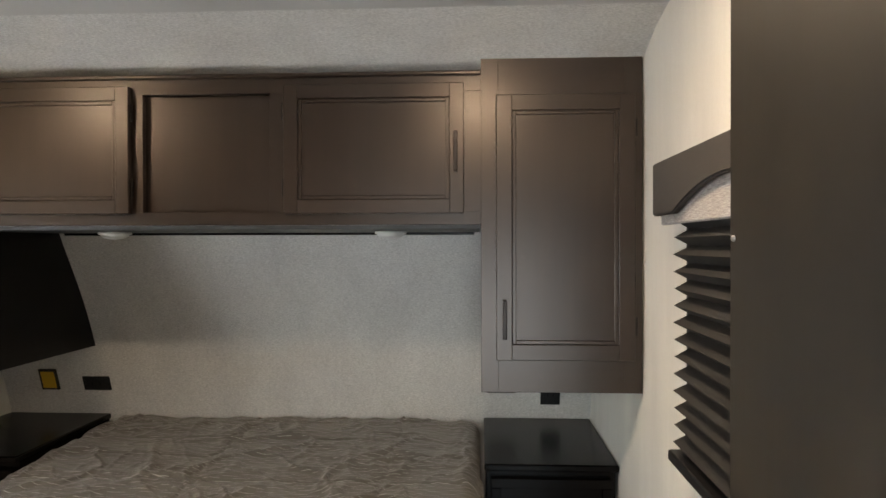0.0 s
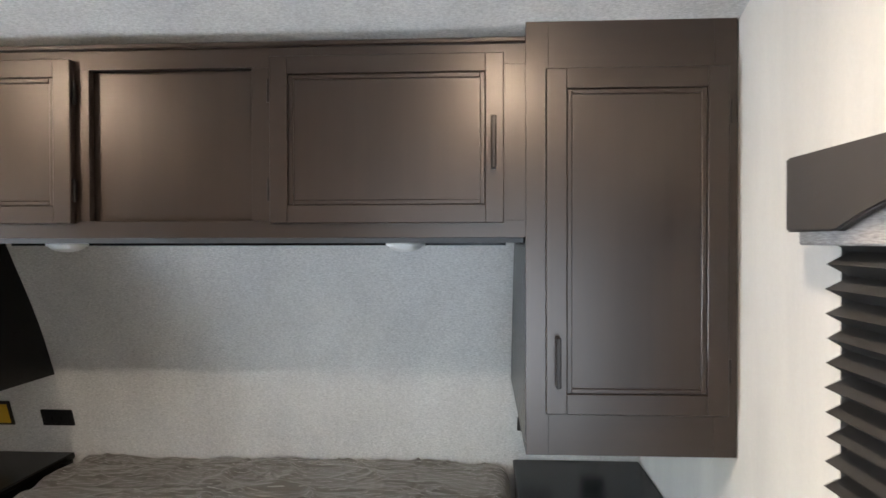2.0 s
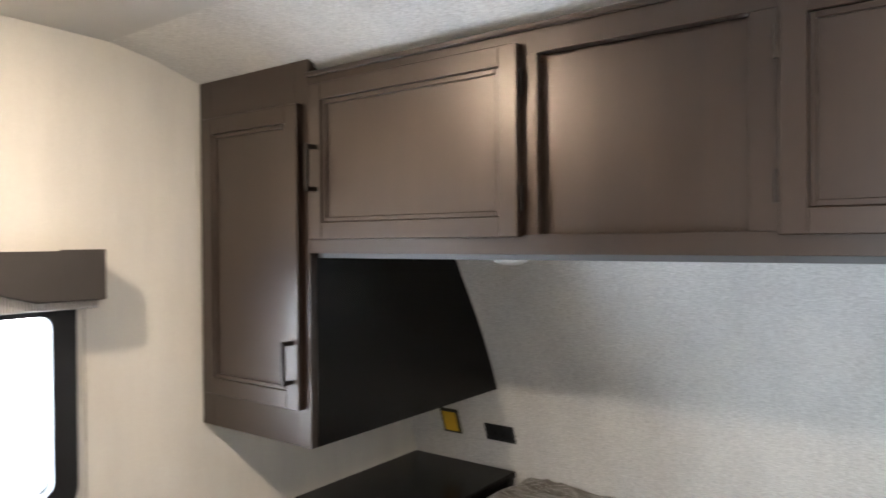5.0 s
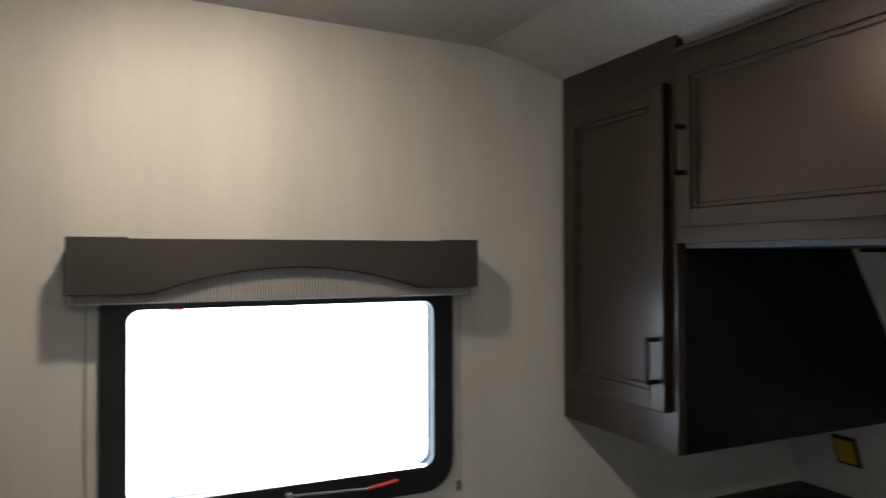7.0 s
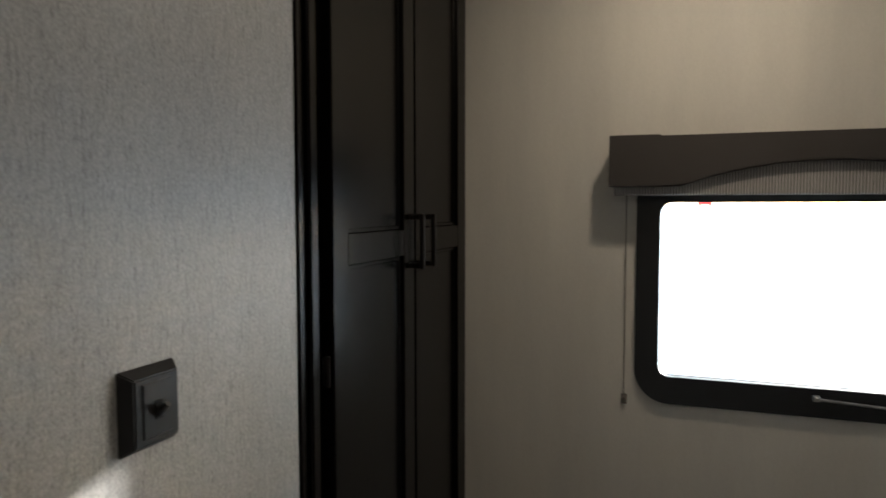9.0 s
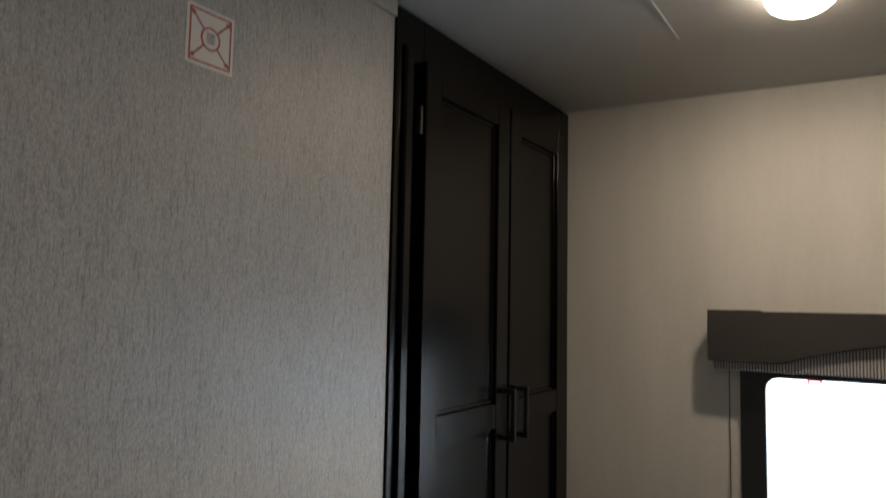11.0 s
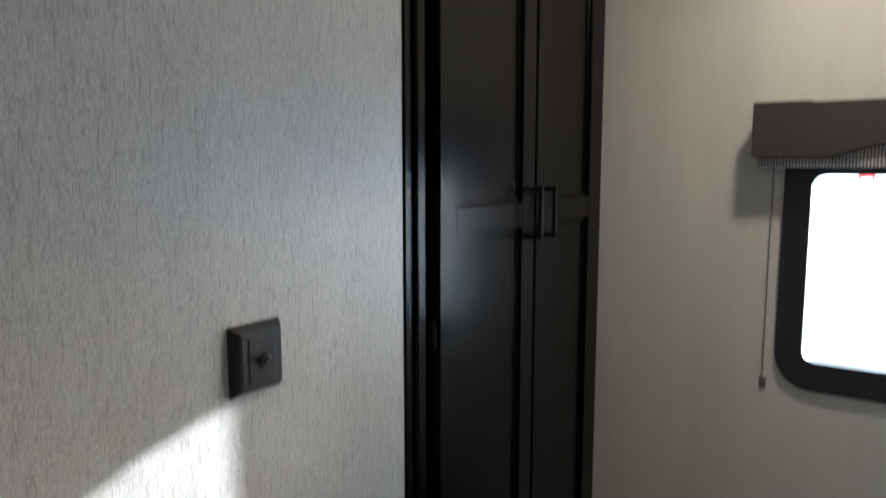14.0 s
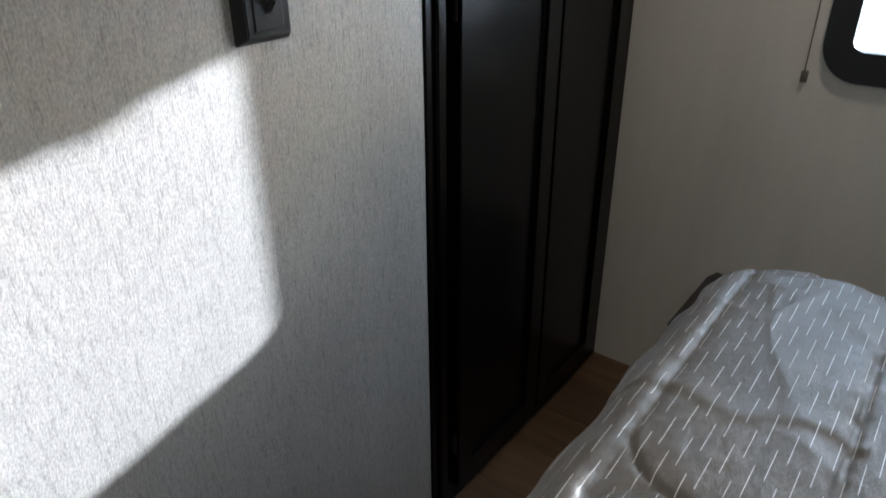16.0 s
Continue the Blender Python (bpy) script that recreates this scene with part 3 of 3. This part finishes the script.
def bedside_wardrobe(x0, x1, hand, label):
    """A tall wall cabinet over a nightstand; hand: -1 when its pull is on the lower x side."""
    z0, z1 = 1.0, 1.888
    cab = thing("wall_cabinet", ((x0 + x1) / 2, 2.5, z0), label, "cabinet", "wall cabinets beside the bed")
    inner, outer = (x0, x1) if hand < 0 else (x1, x0)
    # side panels follow the leaning head wall
    side = [(FY + 0.02, z0)] + [(head_y(z) - 0.004, z) for z in np.linspace(z0, 1.80, 14)] + [(FY + 0.02, 1.872)]
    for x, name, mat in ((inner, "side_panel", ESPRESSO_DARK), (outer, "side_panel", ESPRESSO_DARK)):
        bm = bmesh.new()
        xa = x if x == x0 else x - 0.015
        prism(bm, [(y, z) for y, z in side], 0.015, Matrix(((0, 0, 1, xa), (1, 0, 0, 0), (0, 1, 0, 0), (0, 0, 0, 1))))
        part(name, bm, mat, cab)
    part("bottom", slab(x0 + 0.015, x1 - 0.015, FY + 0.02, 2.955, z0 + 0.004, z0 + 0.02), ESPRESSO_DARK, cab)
    m = facing(0, FY, 0, "-y")
    part("stile", slab(x0, x0 + 0.046, z0, z1, -0.02, 0, r=0.0007, m=m), ESPRESSO, cab)
    part("stile", slab(x1 - 0.046, x1, z0, z1, -0.02, 0, r=0.0007, m=m), ESPRESSO, cab)
    part("rail", slab(x0 + 0.046, x1 - 0.046, z0, z0 + 0.095, -0.02, -0.0003, r=0.0004, m=m), ESPRESSO_RAIL, cab)
    part("rail", slab(x0 + 0.046, x1 - 0.046, z1 - 0.11, z1, -0.02, -0.0003, r=0.0004, m=m), ESPRESSO_RAIL, cab)
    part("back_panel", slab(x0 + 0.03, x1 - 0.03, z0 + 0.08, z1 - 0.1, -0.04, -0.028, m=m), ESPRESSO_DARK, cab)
    w = 0.362
    u0 = x0 + 0.040 if hand < 0 else x1 - 0.020 - w
    d = facing(u0, FY - 0.020, 1.088, "-y")
    panel_door(cab, w, 0.700, d, stile=0.042, handle=((0.022 if hand < 0 else w - 0.022), 0.058, 0.160), hinges=(0.09, 0.61), side=1 if hand < 0 else -1)
    return cab


bedside_wardrobe(0.053, XR - 0.003, -1, "tall dark espresso wall cabinet with one panel door")
bedside_wardrobe(XL + 0.003, -1.455, 1, "tall dark espresso wall cabinet with one panel door, beside a window")


def nightstand(x0, x1, label):
    n = thing("nightstand", ((x0 + x1) / 2, 2.76, 0), label, "nightstand", "nightstands beside the bed")
    part("top", slab(x0, x1, 2.48, YH - 0.010, 0.690, 0.712, r=0.004), ESPRESSO_DARK, n)
    part("body", slab(x0 + 0.006, x1 - 0.006, 2.510, YH - 0.012, 0.0, 0.689, r=0.002), ESPRESSO_DARK, n)
    for z0, z1 in ((0.480, 0.665), (0.27, 0.465), (0.06, 0.255)):
        m = facing(x0 + 0.02, 2.509, z0, "-y")
        w, h = x1 - x0 - 0.04, z1 - z0
        drawer = part("drawer", slab(0, w, 0, h, 0, 0.016, r=0.003, m=m), ESPRESSO_DARK, n)
        for q in ((0.0, w, h - 0.03, h), (0.0, w, 0, 0.03), (0, 0.03, 0.03, h - 0.03), (w - 0.03, w, 0.03, h - 0.03)):
            part("drawer_edge", slab(*q, 0.016, 0.022, r=0.002, m=m), ESPRESSO_DARK, drawer)
    return n


nightstand(0.063, XR - 0.003, "black wooden nightstand with drawers beside the bed")
nightstand(XL + 0.003, -1.445, "black wooden nightstand with drawers beside the bed")


# ---- closet in the partition ----
def build_closet():
    x0, x1, top = XL + 0.002, WD_R, 1.962
    c = thing("closet", ((x0 + x1) / 2, 0.4, 0), "tall black-brown wooden closet with two panel doors set in the partition", "closet")
    bm = bmesh.new()
    box(bm, x0, x0 + 0.015, 0.05, YP - 0.02, 0, top)
    box(bm, x1 - 0.015, x1, 0.05, YP - 0.02, 0, top)
    box(bm, x0 + 0.015, x1 - 0.015, 0.05, 0.065, 0, top)
    part("body", bm, ESPRESSO_DARK, c)
    m = facing(0, YP, 0, "+y")
    part("stile", slab(-x1, -x1 + 0.085, 0, top, -0.02, 0.004, r=0.003, m=m), ESPRESSO_DARK, c)
    part("stile", slab(-x0 - 0.05, -x0, 0, top, -0.02, 0.004, r=0.003, m=m), ESPRESSO_DARK, c)
    part("stile", slab(1.46, 1.53, 0.07, 1.88, -0.02, 0.0025, r=0.002, m=m), ESPRESSO_DARK, c)
    part("rail", slab(-x1 + 0.085, -x0 - 0.05, 1.875, top, -0.02, 0.003, r=0.002, m=m), ESPRESSO_DARK, c)
    part("rail", slab(-x1 + 0.085, -x0 - 0.05, 0, 0.075, -0.02, 0.003, r=0.002, m=m), ESPRESSO_DARK, c)
    bm = bmesh.new()
    box(bm, 1.122, 1.146, 0.0, 1.90, 0.004, 0.012, r=0.0035, m=m)
    part("moulding", bm, ESPRESSO_DARK, c)
    for u, w, hu, side in ((-1.167, 0.322, 0.298, -1), (-1.497, 0.304, 0.028, 1)):
        d = facing(u, YP + 0.024, 0.055, "+y")
        panel_door(c, w, 1.825, d, stile=0.050, rails=(1.159,), handle=(hu, 1.133, 1.238), hinges=(0.12, 1.0, 1.72), side=side, deep=False, mat=ESPRESSO_DARK, mat_rail=ESPRESSO_DARK)
    return c


build_closet()


# ---- bedroom door, folded back against the passage side ----
def build_room_door():
    ang = math.atan2(0.33 - 0.372, 1.115 - 0.655)
    m = Matrix.Translation((0.372, 0.655, 0)) @ Matrix.Rotation(-ang, 4, "Z")
    d = thing("door_1", (0.372, 0.655, 0.0), "brown laminate bedroom door standing open", "door", kind="structure")
    L = math.hypot(0.042, 0.46)
    part("leaf", slab(0, 0.030, 0, L, 0.02, 1.85, r=0.003, m=m), DOOR_BROWN, d)
    bm = bmesh.new()
    for z in (1.40,):
        vs = bmesh.ops.create_uvsphere(bm, u_segments=10, v_segments=6, radius=0.0035)["verts"]
        bmesh.ops.transform(bm, matrix=m @ Matrix.Translation((-0.0005, L - 0.012, z)), verts=vs)
    part("screw", bm, NICKEL, d, "nickel screw head")


build_room_door()


# ---- windows ----
def valance(at_x, y0, y1, z_top, way, depth, label):
    """A padded box valance with an arched lower edge over a strip of woven fabric."""
    w, h = y1 - y0, 0.108
    m = facing(at_x, y0 if way == "+x" else y1, z_top, way)
    v = thing("valance", (at_x, (y0 + y1) / 2, z_top - 0.135), label, "valance", "window valances")
    arch = []
    for k in range(25):
        u = 1 - 2 * k / 24
        arch.append((w / 2 + u * 0.33 * w, -h + 0.049 * (1 - u * u)))
    outline = [(0, 0), (w, 0), (w, -h)] + arch + [(0, -h)]
    bm = bmesh.new()
    prism(bm, outline[::-1], 0.014, m @ Matrix.Translation((0, 0, depth - 0.014)))
    bmesh.ops.bevel(bm, geom=[e for e in bm.edges if len(e.link_faces) == 2 and e.calc_face_angle(0) > 1.0], offset=0.003, segments=2, affect="EDGES")
    part("front_board", bm, TAUPE_FABRIC, v)
    part("top_board", slab(0, w, -0.012, -0.001, 0, depth - 0.014, r=0.002, m=m), TAUPE_FABRIC, v)
    for u in (0, w - 0.012):
        part("end_board", slab(u, u + 0.012, -h, -0.012, 0, depth - 0.014, r=0.002, m=m), TAUPE_FABRIC, v)
    if way == "+x":
        for u0, u1 in ((-0.002, 0.105), (w - 0.090, w + 0.002)):
            part("wrap", slab(u0, u1, -h + 0.001, 0.0026, depth - 0.016, depth + 0.0006, r=0.0005, m=m), TAUPE_FABRIC, v)
    part("fabric_strip", slab(0.006, w - 0.006, -0.127, -0.04, depth - 0.026, depth - 0.016, r=0.003, m=m), WEAVE_UPRIGHT if way == "+x" else WEAVE, v, "pale woven fabric strip below the arch")
    return v


def window(name, at_x, way, y0, y1, z0, z1, label):
    """A black-framed window with rounded corners; y0..z1 are the frame's outer edges."""
    w = y1 - y0
    m = facing(at_x, y0 if way == "+x" else y1, 0, way)
    win = thing(name, (at_x, (y0 + y1) / 2, z0), label, "window", kind="structure")
    n = 12
    bm = bmesh.new()
    ring(bm, round_rect(0, w, z0, z1, 0.075, n), round_rect(0.051, w - 0.052, z0 + 0.062, z1 - 0.090, 0.026, n), -0.006, 0.014, m)
    part("window_frame", bm, FRAME_BLACK, win)
    bm = bmesh.new()
    ring(bm, round_rect(0.028, w - 0.028, z0 + 0.040, z1 - 0.04, 0.035, n), round_rect(0.046, w - 0.047, z0 + 0.057, z1 - 0.085, 0.030, n), -0.038, -0.006, m)
    part("sash", bm, DARK_VOID, win)
    bm = bmesh.new()
    prism(bm, round_rect(0.034, w - 0.034, z0 + 0.046, z1 - 0.044, 0.02, n), 0.003, m @ Matrix.Translation((0, 0, -0.030)))
    pane = part("pane", bm, GLASS, win, soft=False)
    pane.visible_shadow = False
    return win, m


west, mw = window("window_1", XL, "+x", 1.077, 1.846, 0.862, 1.405, "black-framed window with rounded corners and bright daylight")
# the release latch on the lower frame: a steel rod with a red end
bm = bmesh.new()
rod(bm, (XL + 0.022, 1.449, 0.903), (XL + 0.022, 1.630, 0.894), 0.0030)
box(bm, XL + 0.012, XL + 0.026, 1.440, 1.455, 0.898, 0.910, r=0.002)
latch = part("latch_rod", bm, NICKEL, west, "steel release rod")
bm = bmesh.new()
vs = box(bm, XL + 0.015, XL + 0.027, 1.626, 1.700, 0.8905, 0.8975, r=0.0025)
for q in vs:
    q.co.z += 0.16 * max(0, q.co.y - 1.640)
part("latch_grip", bm, RED, latch, "red release grip")
bm = bmesh.new()
prism(bm, [(1.206, 1.322), (1.206, 1.311), (1.2085, 1.297), (1.211, 1.3095), (1.230, 1.3095), (1.2325, 1.297), (1.235, 1.311), (1.235, 1.322)], 0.0015,
      Matrix(((0, 0, 1, XL - 0.026), (1, 0, 0, 0), (0, 1, 0, 0), (0, 0, 0, 1))))
part("tag", bm, RED_FILM, west, "small red two-pronged tag on the glass")

valance(XL, 1.024, 1.880, 1.457, "+x", 0.077, "taupe padded box valance with an arched edge over a bright window")
window("window_2", XR, "-x", 0.94, 1.745, 0.955, 1.50, "black-framed window behind a drawn pleated shade")
valance(XR, 0.925, 1.793, 1.560, "-x", 0.070, "taupe padded box valance with an arched edge over a pleated shade")


def shade_cord(x, y, z0, z1):
    c = thing("shade_cord", (x, y, z0), "thin shade cord with a small holder on the side wall", "cord", "shade cords")
    bm = bmesh.new()
    rod(bm, (x, y, z0), (x, y, z1), 0.0011, 6)
    part("cord", bm, CORD, c)
    bm = bmesh.new()
    rod(bm, (XL, y, z0 + 0.002), (XL + 0.012, y, z0 + 0.002), 0.0065, 12, 0.0045)
    box(bm, XL, XL + 0.003, y - 0.007, y + 0.007, z0 - 0.012, z0 + 0.012, r=0.001)
    part("holder", bm, CORD, c)


shade_cord(XL + 0.009, 1.054, 0.862, 1.40)
shade_cord(XL + 0.009, 1.866, 0.862, 1.40)


def pleated_shade():
    s = thing("pleated_shade", (XR - 0.03, 1.34, 0.955), "black pleated window shade drawn most of the way down", "shade")
    y0, y1, top, low, n = 0.955, 1.722, 1.458, 0.985, 14
    xa, xb = XR - 0.014, XR - 0.046
    bm = bmesh.new()
    step = (top - low) / n
    front = []
    for k in range(2 * n + 1):
        jit = 0.0015 * math.sin(k * 2.3)
        front.append(((xb if k % 2 else xa) + jit, top - k * step / 2))
    loops = []
    for y in (y0, y1):
        loops.append([bm.verts.new((x, y, z)) for x, z in front] + [bm.verts.new((x + 0.0012, y, z + 0.0004)) for x, z in front[::-1]])
    k = len(loops[0])
    for i in range(k):
        bm.faces.new((loops[0][i], loops[1][i], loops[1][(i + 1) % k], loops[0][(i + 1) % k]))
    for lp in loops:
        for i in range(len(front) - 1):
            bm.faces.new((lp[i], lp[i + 1], lp[k - 2 - i], lp[k - 1 - i]))
    bmesh.ops.recalc_face_normals(bm, faces=bm.faces)
    part("pleats", bm, BLIND, s, soft=False)
    part("bottom_rail", slab(XR - 0.056, XR - 0.016, y0 - 0.004, y1 + 0.006, low - 0.022, low, r=0.003), BLACK_PLASTIC, s)


pleated_shade()


# ---- small things on walls ----
def wall_switch():
    s = thing("light_switch", (-0.805, YP, 1.055), "black plastic light switch plate on grey wallpaper", "switch")
    m = facing(-0.764, YP, 1.054, "+y")
    w, h = 0.082, 0.090
    bm = bmesh.new()
    vs = box(bm, 0, w, 0, h, 0, 0.015, m=None)
    for v in vs:
        if v.co.z > 0.01:
            v.co.x = 0.010 + (v.co.x / w) * (w - 0.020)
            v.co.y = 0.010 + (v.co.y / h) * (h - 0.020)
    bmesh.ops.bevel(bm, geom=list(bm.edges), offset=0.0015, segments=2, affect="EDGES")
    bmesh.ops.transform(bm, matrix=m, verts=bm.verts)
    part("plate", bm, BLACK_PLASTIC, s)
    part("insert", slab(0.020, 0.062, 0.016, 0.074, 0.014, 0.0168, r=0.001, m=m), BLACK_PLASTIC, s)
    bm = bmesh.new()
    rod(bm, (0, -0.004, -0.001), (0, 0.007, 0.0125), 0.0048, 10, 0.0032)
    bmesh.ops.transform(bm, matrix=m @ Matrix.Translation((0.041, 0.044, 0.0168)), verts=bm.verts)
    part("toggle", bm, BLACK_PLASTIC, s)
    part("toggle_well", slab(0.0355, 0.0465, 0.034, 0.054, 0.0165, 0.0178, r=0.0006, m=m), DARK_VOID, s)


wall_switch()


def warning_sticker():
    s = thing("sticker", (-0.722, YP, 1.735), "white square sticker with red border, circle and arrows", "sticker")
    m = facing(-0.692, YP, 1.734, "+y")
    w, h = 0.070, 0.073
    part("sheet", slab(0, w, 0, h, 0.0002, 0.0007, m=m), PAPER_WHITE, s)
    bm = bmesh.new()
    a, t = 0.004, 0.0022
    for q in ((a, w - a, a, a + t), (a, w - a, h - a - t, h - a), (a, a + t, a + t, h - a - t), (w - a - t, w - a, a + t, h - a - t)):
        box(bm, *q, 0.0007, 0.0010, m=m)
    part("border", bm, PRINT_RED, s)
    bm = bmesh.new()
    c = (w / 2, h / 2)
    ring(bm, [(c[0] + 0.0145 * math.cos(q * 0.19635), c[1] + 0.0145 * math.sin(q * 0.19635)) for q in range(32)],
         [(c[0] + 0.0122 * math.cos(q * 0.19635), c[1] + 0.0122 * math.sin(q * 0.19635)) for q in range(32)], 0.0007, 0.0010, m)
    part("circle", bm, PRINT_RED, s)
    for sx in (-1, 1):
        for sy in (-1, 1):
            bm = bmesh.new()
            turn = m @ Matrix.Translation((c[0], c[1], 0)) @ Matrix.Rotation(math.atan2(sy, sx), 4, "Z")
            box(bm, 0.0145, 0.035, -0.0011, 0.0011, 0.0007, 0.0010, m=turn)
            prism(bm, [(0.034, -0.0038), (0.0415, 0.0), (0.034, 0.0038)], 0.0003, turn @ Matrix.Translation((0, 0, 0.0007)))
            part("arrow", bm, PRINT_RED, s)
    for k in range(4):
        part("text_bar", slab(c[0] - 0.0065 + 0.001 * (k % 2), c[0] + 0.0065 - 0.001 * (k % 2), c[1] + 0.0052 - 0.0034 * k, c[1] + 0.0070 - 0.0034 * k, 0.0007, 0.0010, m=m), PRINT_GREY, s)


warning_sticker()


def outlet(x0, x1, z0, z1, label, core):
    """A plate on the leaning head wall."""
    y = head_y(z0)
    lean = math.atan2(head_y(z0) - head_y(z1), z1 - z0)
    o = thing("outlet", ((x0 + x1) / 2, y, z0), label, "outlet")
    m = Matrix.Translation((x0, y, z0)) @ Matrix.Rotation(lean, 4, "X") @ facing(0, 0, 0, "-y")
    w, h = x1 - x0, (z1 - z0) / math.cos(lean)
    part("plate", slab(0, w, 0, h, 0.0003, 0.007, r=0.002, m=m), BLACK_PLASTIC, o)
    e = 0.010
    face = part("face", slab(e, w - e, e, h - e, 0.007, 0.0095, r=0.001, m=m), core, o)
    if core is BLACK_PLASTIC:
        for u in (0.36, 0.64):
            part("slot", slab(w * u - 0.002, w * u + 0.002, h * 0.4, h * 0.62, 0.0095, 0.0099, m=m), DARK_VOID, face)
    return o


outlet(-1.539, -1.428, 0.813, 0.871, "black wall outlet above the nightstand", BLACK_PLASTIC)
outlet(-1.715, -1.640, 0.813, 0.901, "yellow-faced outlet in a black plate", YELLOW)
outlet(0.076, 0.187, 0.817, 0.866, "black wall outlet above the nightstand", BLACK_PLASTIC)
outlet(0.284, 0.359, 0.770, 0.858, "black wall socket plate above the nightstand", BLACK_PLASTIC)


# ---- ceiling ----
def dome_light(x, y):
    z = ceil_z(y, x)
    lamp = thing("ceiling_light", (x, y, z - 0.042), "round white dome ceiling light, switched on", "lamp", "ceiling lights")
    bm = bmesh.new()
    lathe(bm, [(0, 0), (0.0530, 0), (0.0540, -0.0025), (0.0535, -0.0055), (0.051, -0.006), (0, -0.006)], (x, y, z), 48)
    part("rim", bm, WHITE_PLASTIC, lamp)
    bm = bmesh.new()
    lathe(bm, [(0.0525, -0.0050), (0.0575, -0.0075), (0.0568, -0.014), (0.050, -0.026), (0.040, -0.034), (0.030, -0.0378)], (x, y, z), 48)
    part("diffuser", bm, GLOW, lamp, "glowing dome diffuser")
    bm = bmesh.new()
    lathe(bm, [(0.030, -0.0378), (0.02, -0.0400), (0.010, -0.0412), (0, -0.0416)], (x, y, z), 48)
    part("lens", bm, GLOW_LENS, lamp, "brightest middle of the diffuser, over the diodes")
    return lamp


dome_light(-1.440, 1.247)
dome_light(0.035, 1.257)


def round_vent(x, y):
    z = ceil_z(y)
    v = thing("ceiling_vent", (x, y, z - 0.018), "round white ceiling air vent with dark slots", "vent")
    bm = bmesh.new()
    lathe(bm, [(0.066, 0), (0.092, 0), (0.091, -0.005), (0.078, -0.013), (0.069, -0.011), (0.066, 0)], (x, y, z), 48)
    part("rim", bm, WHITE_PLASTIC, v)
    bm = bmesh.new()
    lathe(bm, [(0, 0), (0.067, 0), (0.067, -0.0015), (0, -0.0015)], (x, y, z), 40)
    part("backing", bm, DARK_VOID, v)
    turn = Matrix.Translation((x, y, z - 0.008)) @ Matrix.Rotation(radians(-96), 4, "Z")
    for off in (-0.052, -0.018, 0.018, 0.052):
        half = math.sqrt(0.067 ** 2 - off ** 2)
        m = turn @ Matrix.Translation((off, 0, 0)) @ Matrix.Rotation(radians(-35), 4, "Y")
        part("slat", slab(-0.0016, 0.0016, -half, half, -0.009, 0.008, r=0.0007, m=m), WHITE_PLASTIC, v)


round_vent(-1.078, 1.198)


def ceiling_bracket(x, y):
    """A flat white plate with a raised lip and screws."""
    z = ceil_z(y)
    b = thing("ceiling_bracket", (x, y, z - 0.006), "flat white metal bracket screwed to the ceiling", "bracket", "ceiling brackets")
    part("plate", slab(x - 0.055, x + 0.055, y - 0.035, y + 0.035, z - 0.0025, z - 0.0002, r=0.0008), CEILING_WHITE, b)
    part("lip", slab(x - 0.053, x + 0.048, y + 0.034, y + 0.038, z - 0.006, z - 0.0002, r=0.001), WHITE_PLASTIC, b)
    part("fold", slab(x + 0.047, x + 0.055, y - 0.030, y + 0.032, z - 0.005, z - 0.0022, r=0.001), CEILING_WHITE, b)
    for dx, dy in ((0.020, -0.012), (0.008, -0.002), (0.004, -0.012), (-0.026, -0.006), (-0.034, 0.004), (-0.040, -0.008)):
        bm = bmesh.new()
        lathe(bm, [(0, 0), (0.003, 0), (0.0025, -0.0015), (0, -0.002)], (x + dx, y + dy, z - 0.0024), 10)
        part("screw", bm, WHITE_PLASTIC, b)


ceiling_bracket(-0.825, 0.722)
ceiling_bracket(-0.685, 0.722)


# ---- low dark box by the side wall ----
box_low = thing("storage_box", (-1.73, 1.25, 0), "low charcoal storage box on the floor beside the bed", "box")
part("shell", slab(XL + 0.01, -1.57, 0.950, 1.60, 0.0, 0.335, r=0.02), TAUPE_FABRIC, box_low)
part("lid", slab(XL + 0.006, -1.566, 0.946, 1.604, 0.336, 0.380, r=0.021), TAUPE_FABRIC, box_low)

# ---- floor planks ----
floor = bpy.data.objects["floor"]
meshes = {}
w = 0.150
count = int((XR - XL) / w) + 1
for i in range(count):
    xa, xb = XL + i * w, min(XR, XL + (i + 1) * w) - 0.0012
    if xb - xa < 0.02:
        continue
    y = -1.7 - (i * 0.43) % 0.9
    while y < YH:
        ya, yb = max(y, -1.7), min(y + 0.9, YH) - 0.0012
        y += 0.9
        if yb - ya < 0.03:
            continue
        key = (round(xb - xa, 4), round(yb - ya, 4))
        if key not in meshes:
            bm = slab(0, xb - xa, 0, yb - ya, -0.0035, 0, r=0.0008)
            me = bpy.data.meshes.new("plank")
            bm.to_mesh(me)
            bm.free()
            me.materials.append(OAK_VINYL)
            meshes[key] = me
        p = new("plank", meshes[key])
        p.parent = floor
        p.location = (xa, ya, 0)
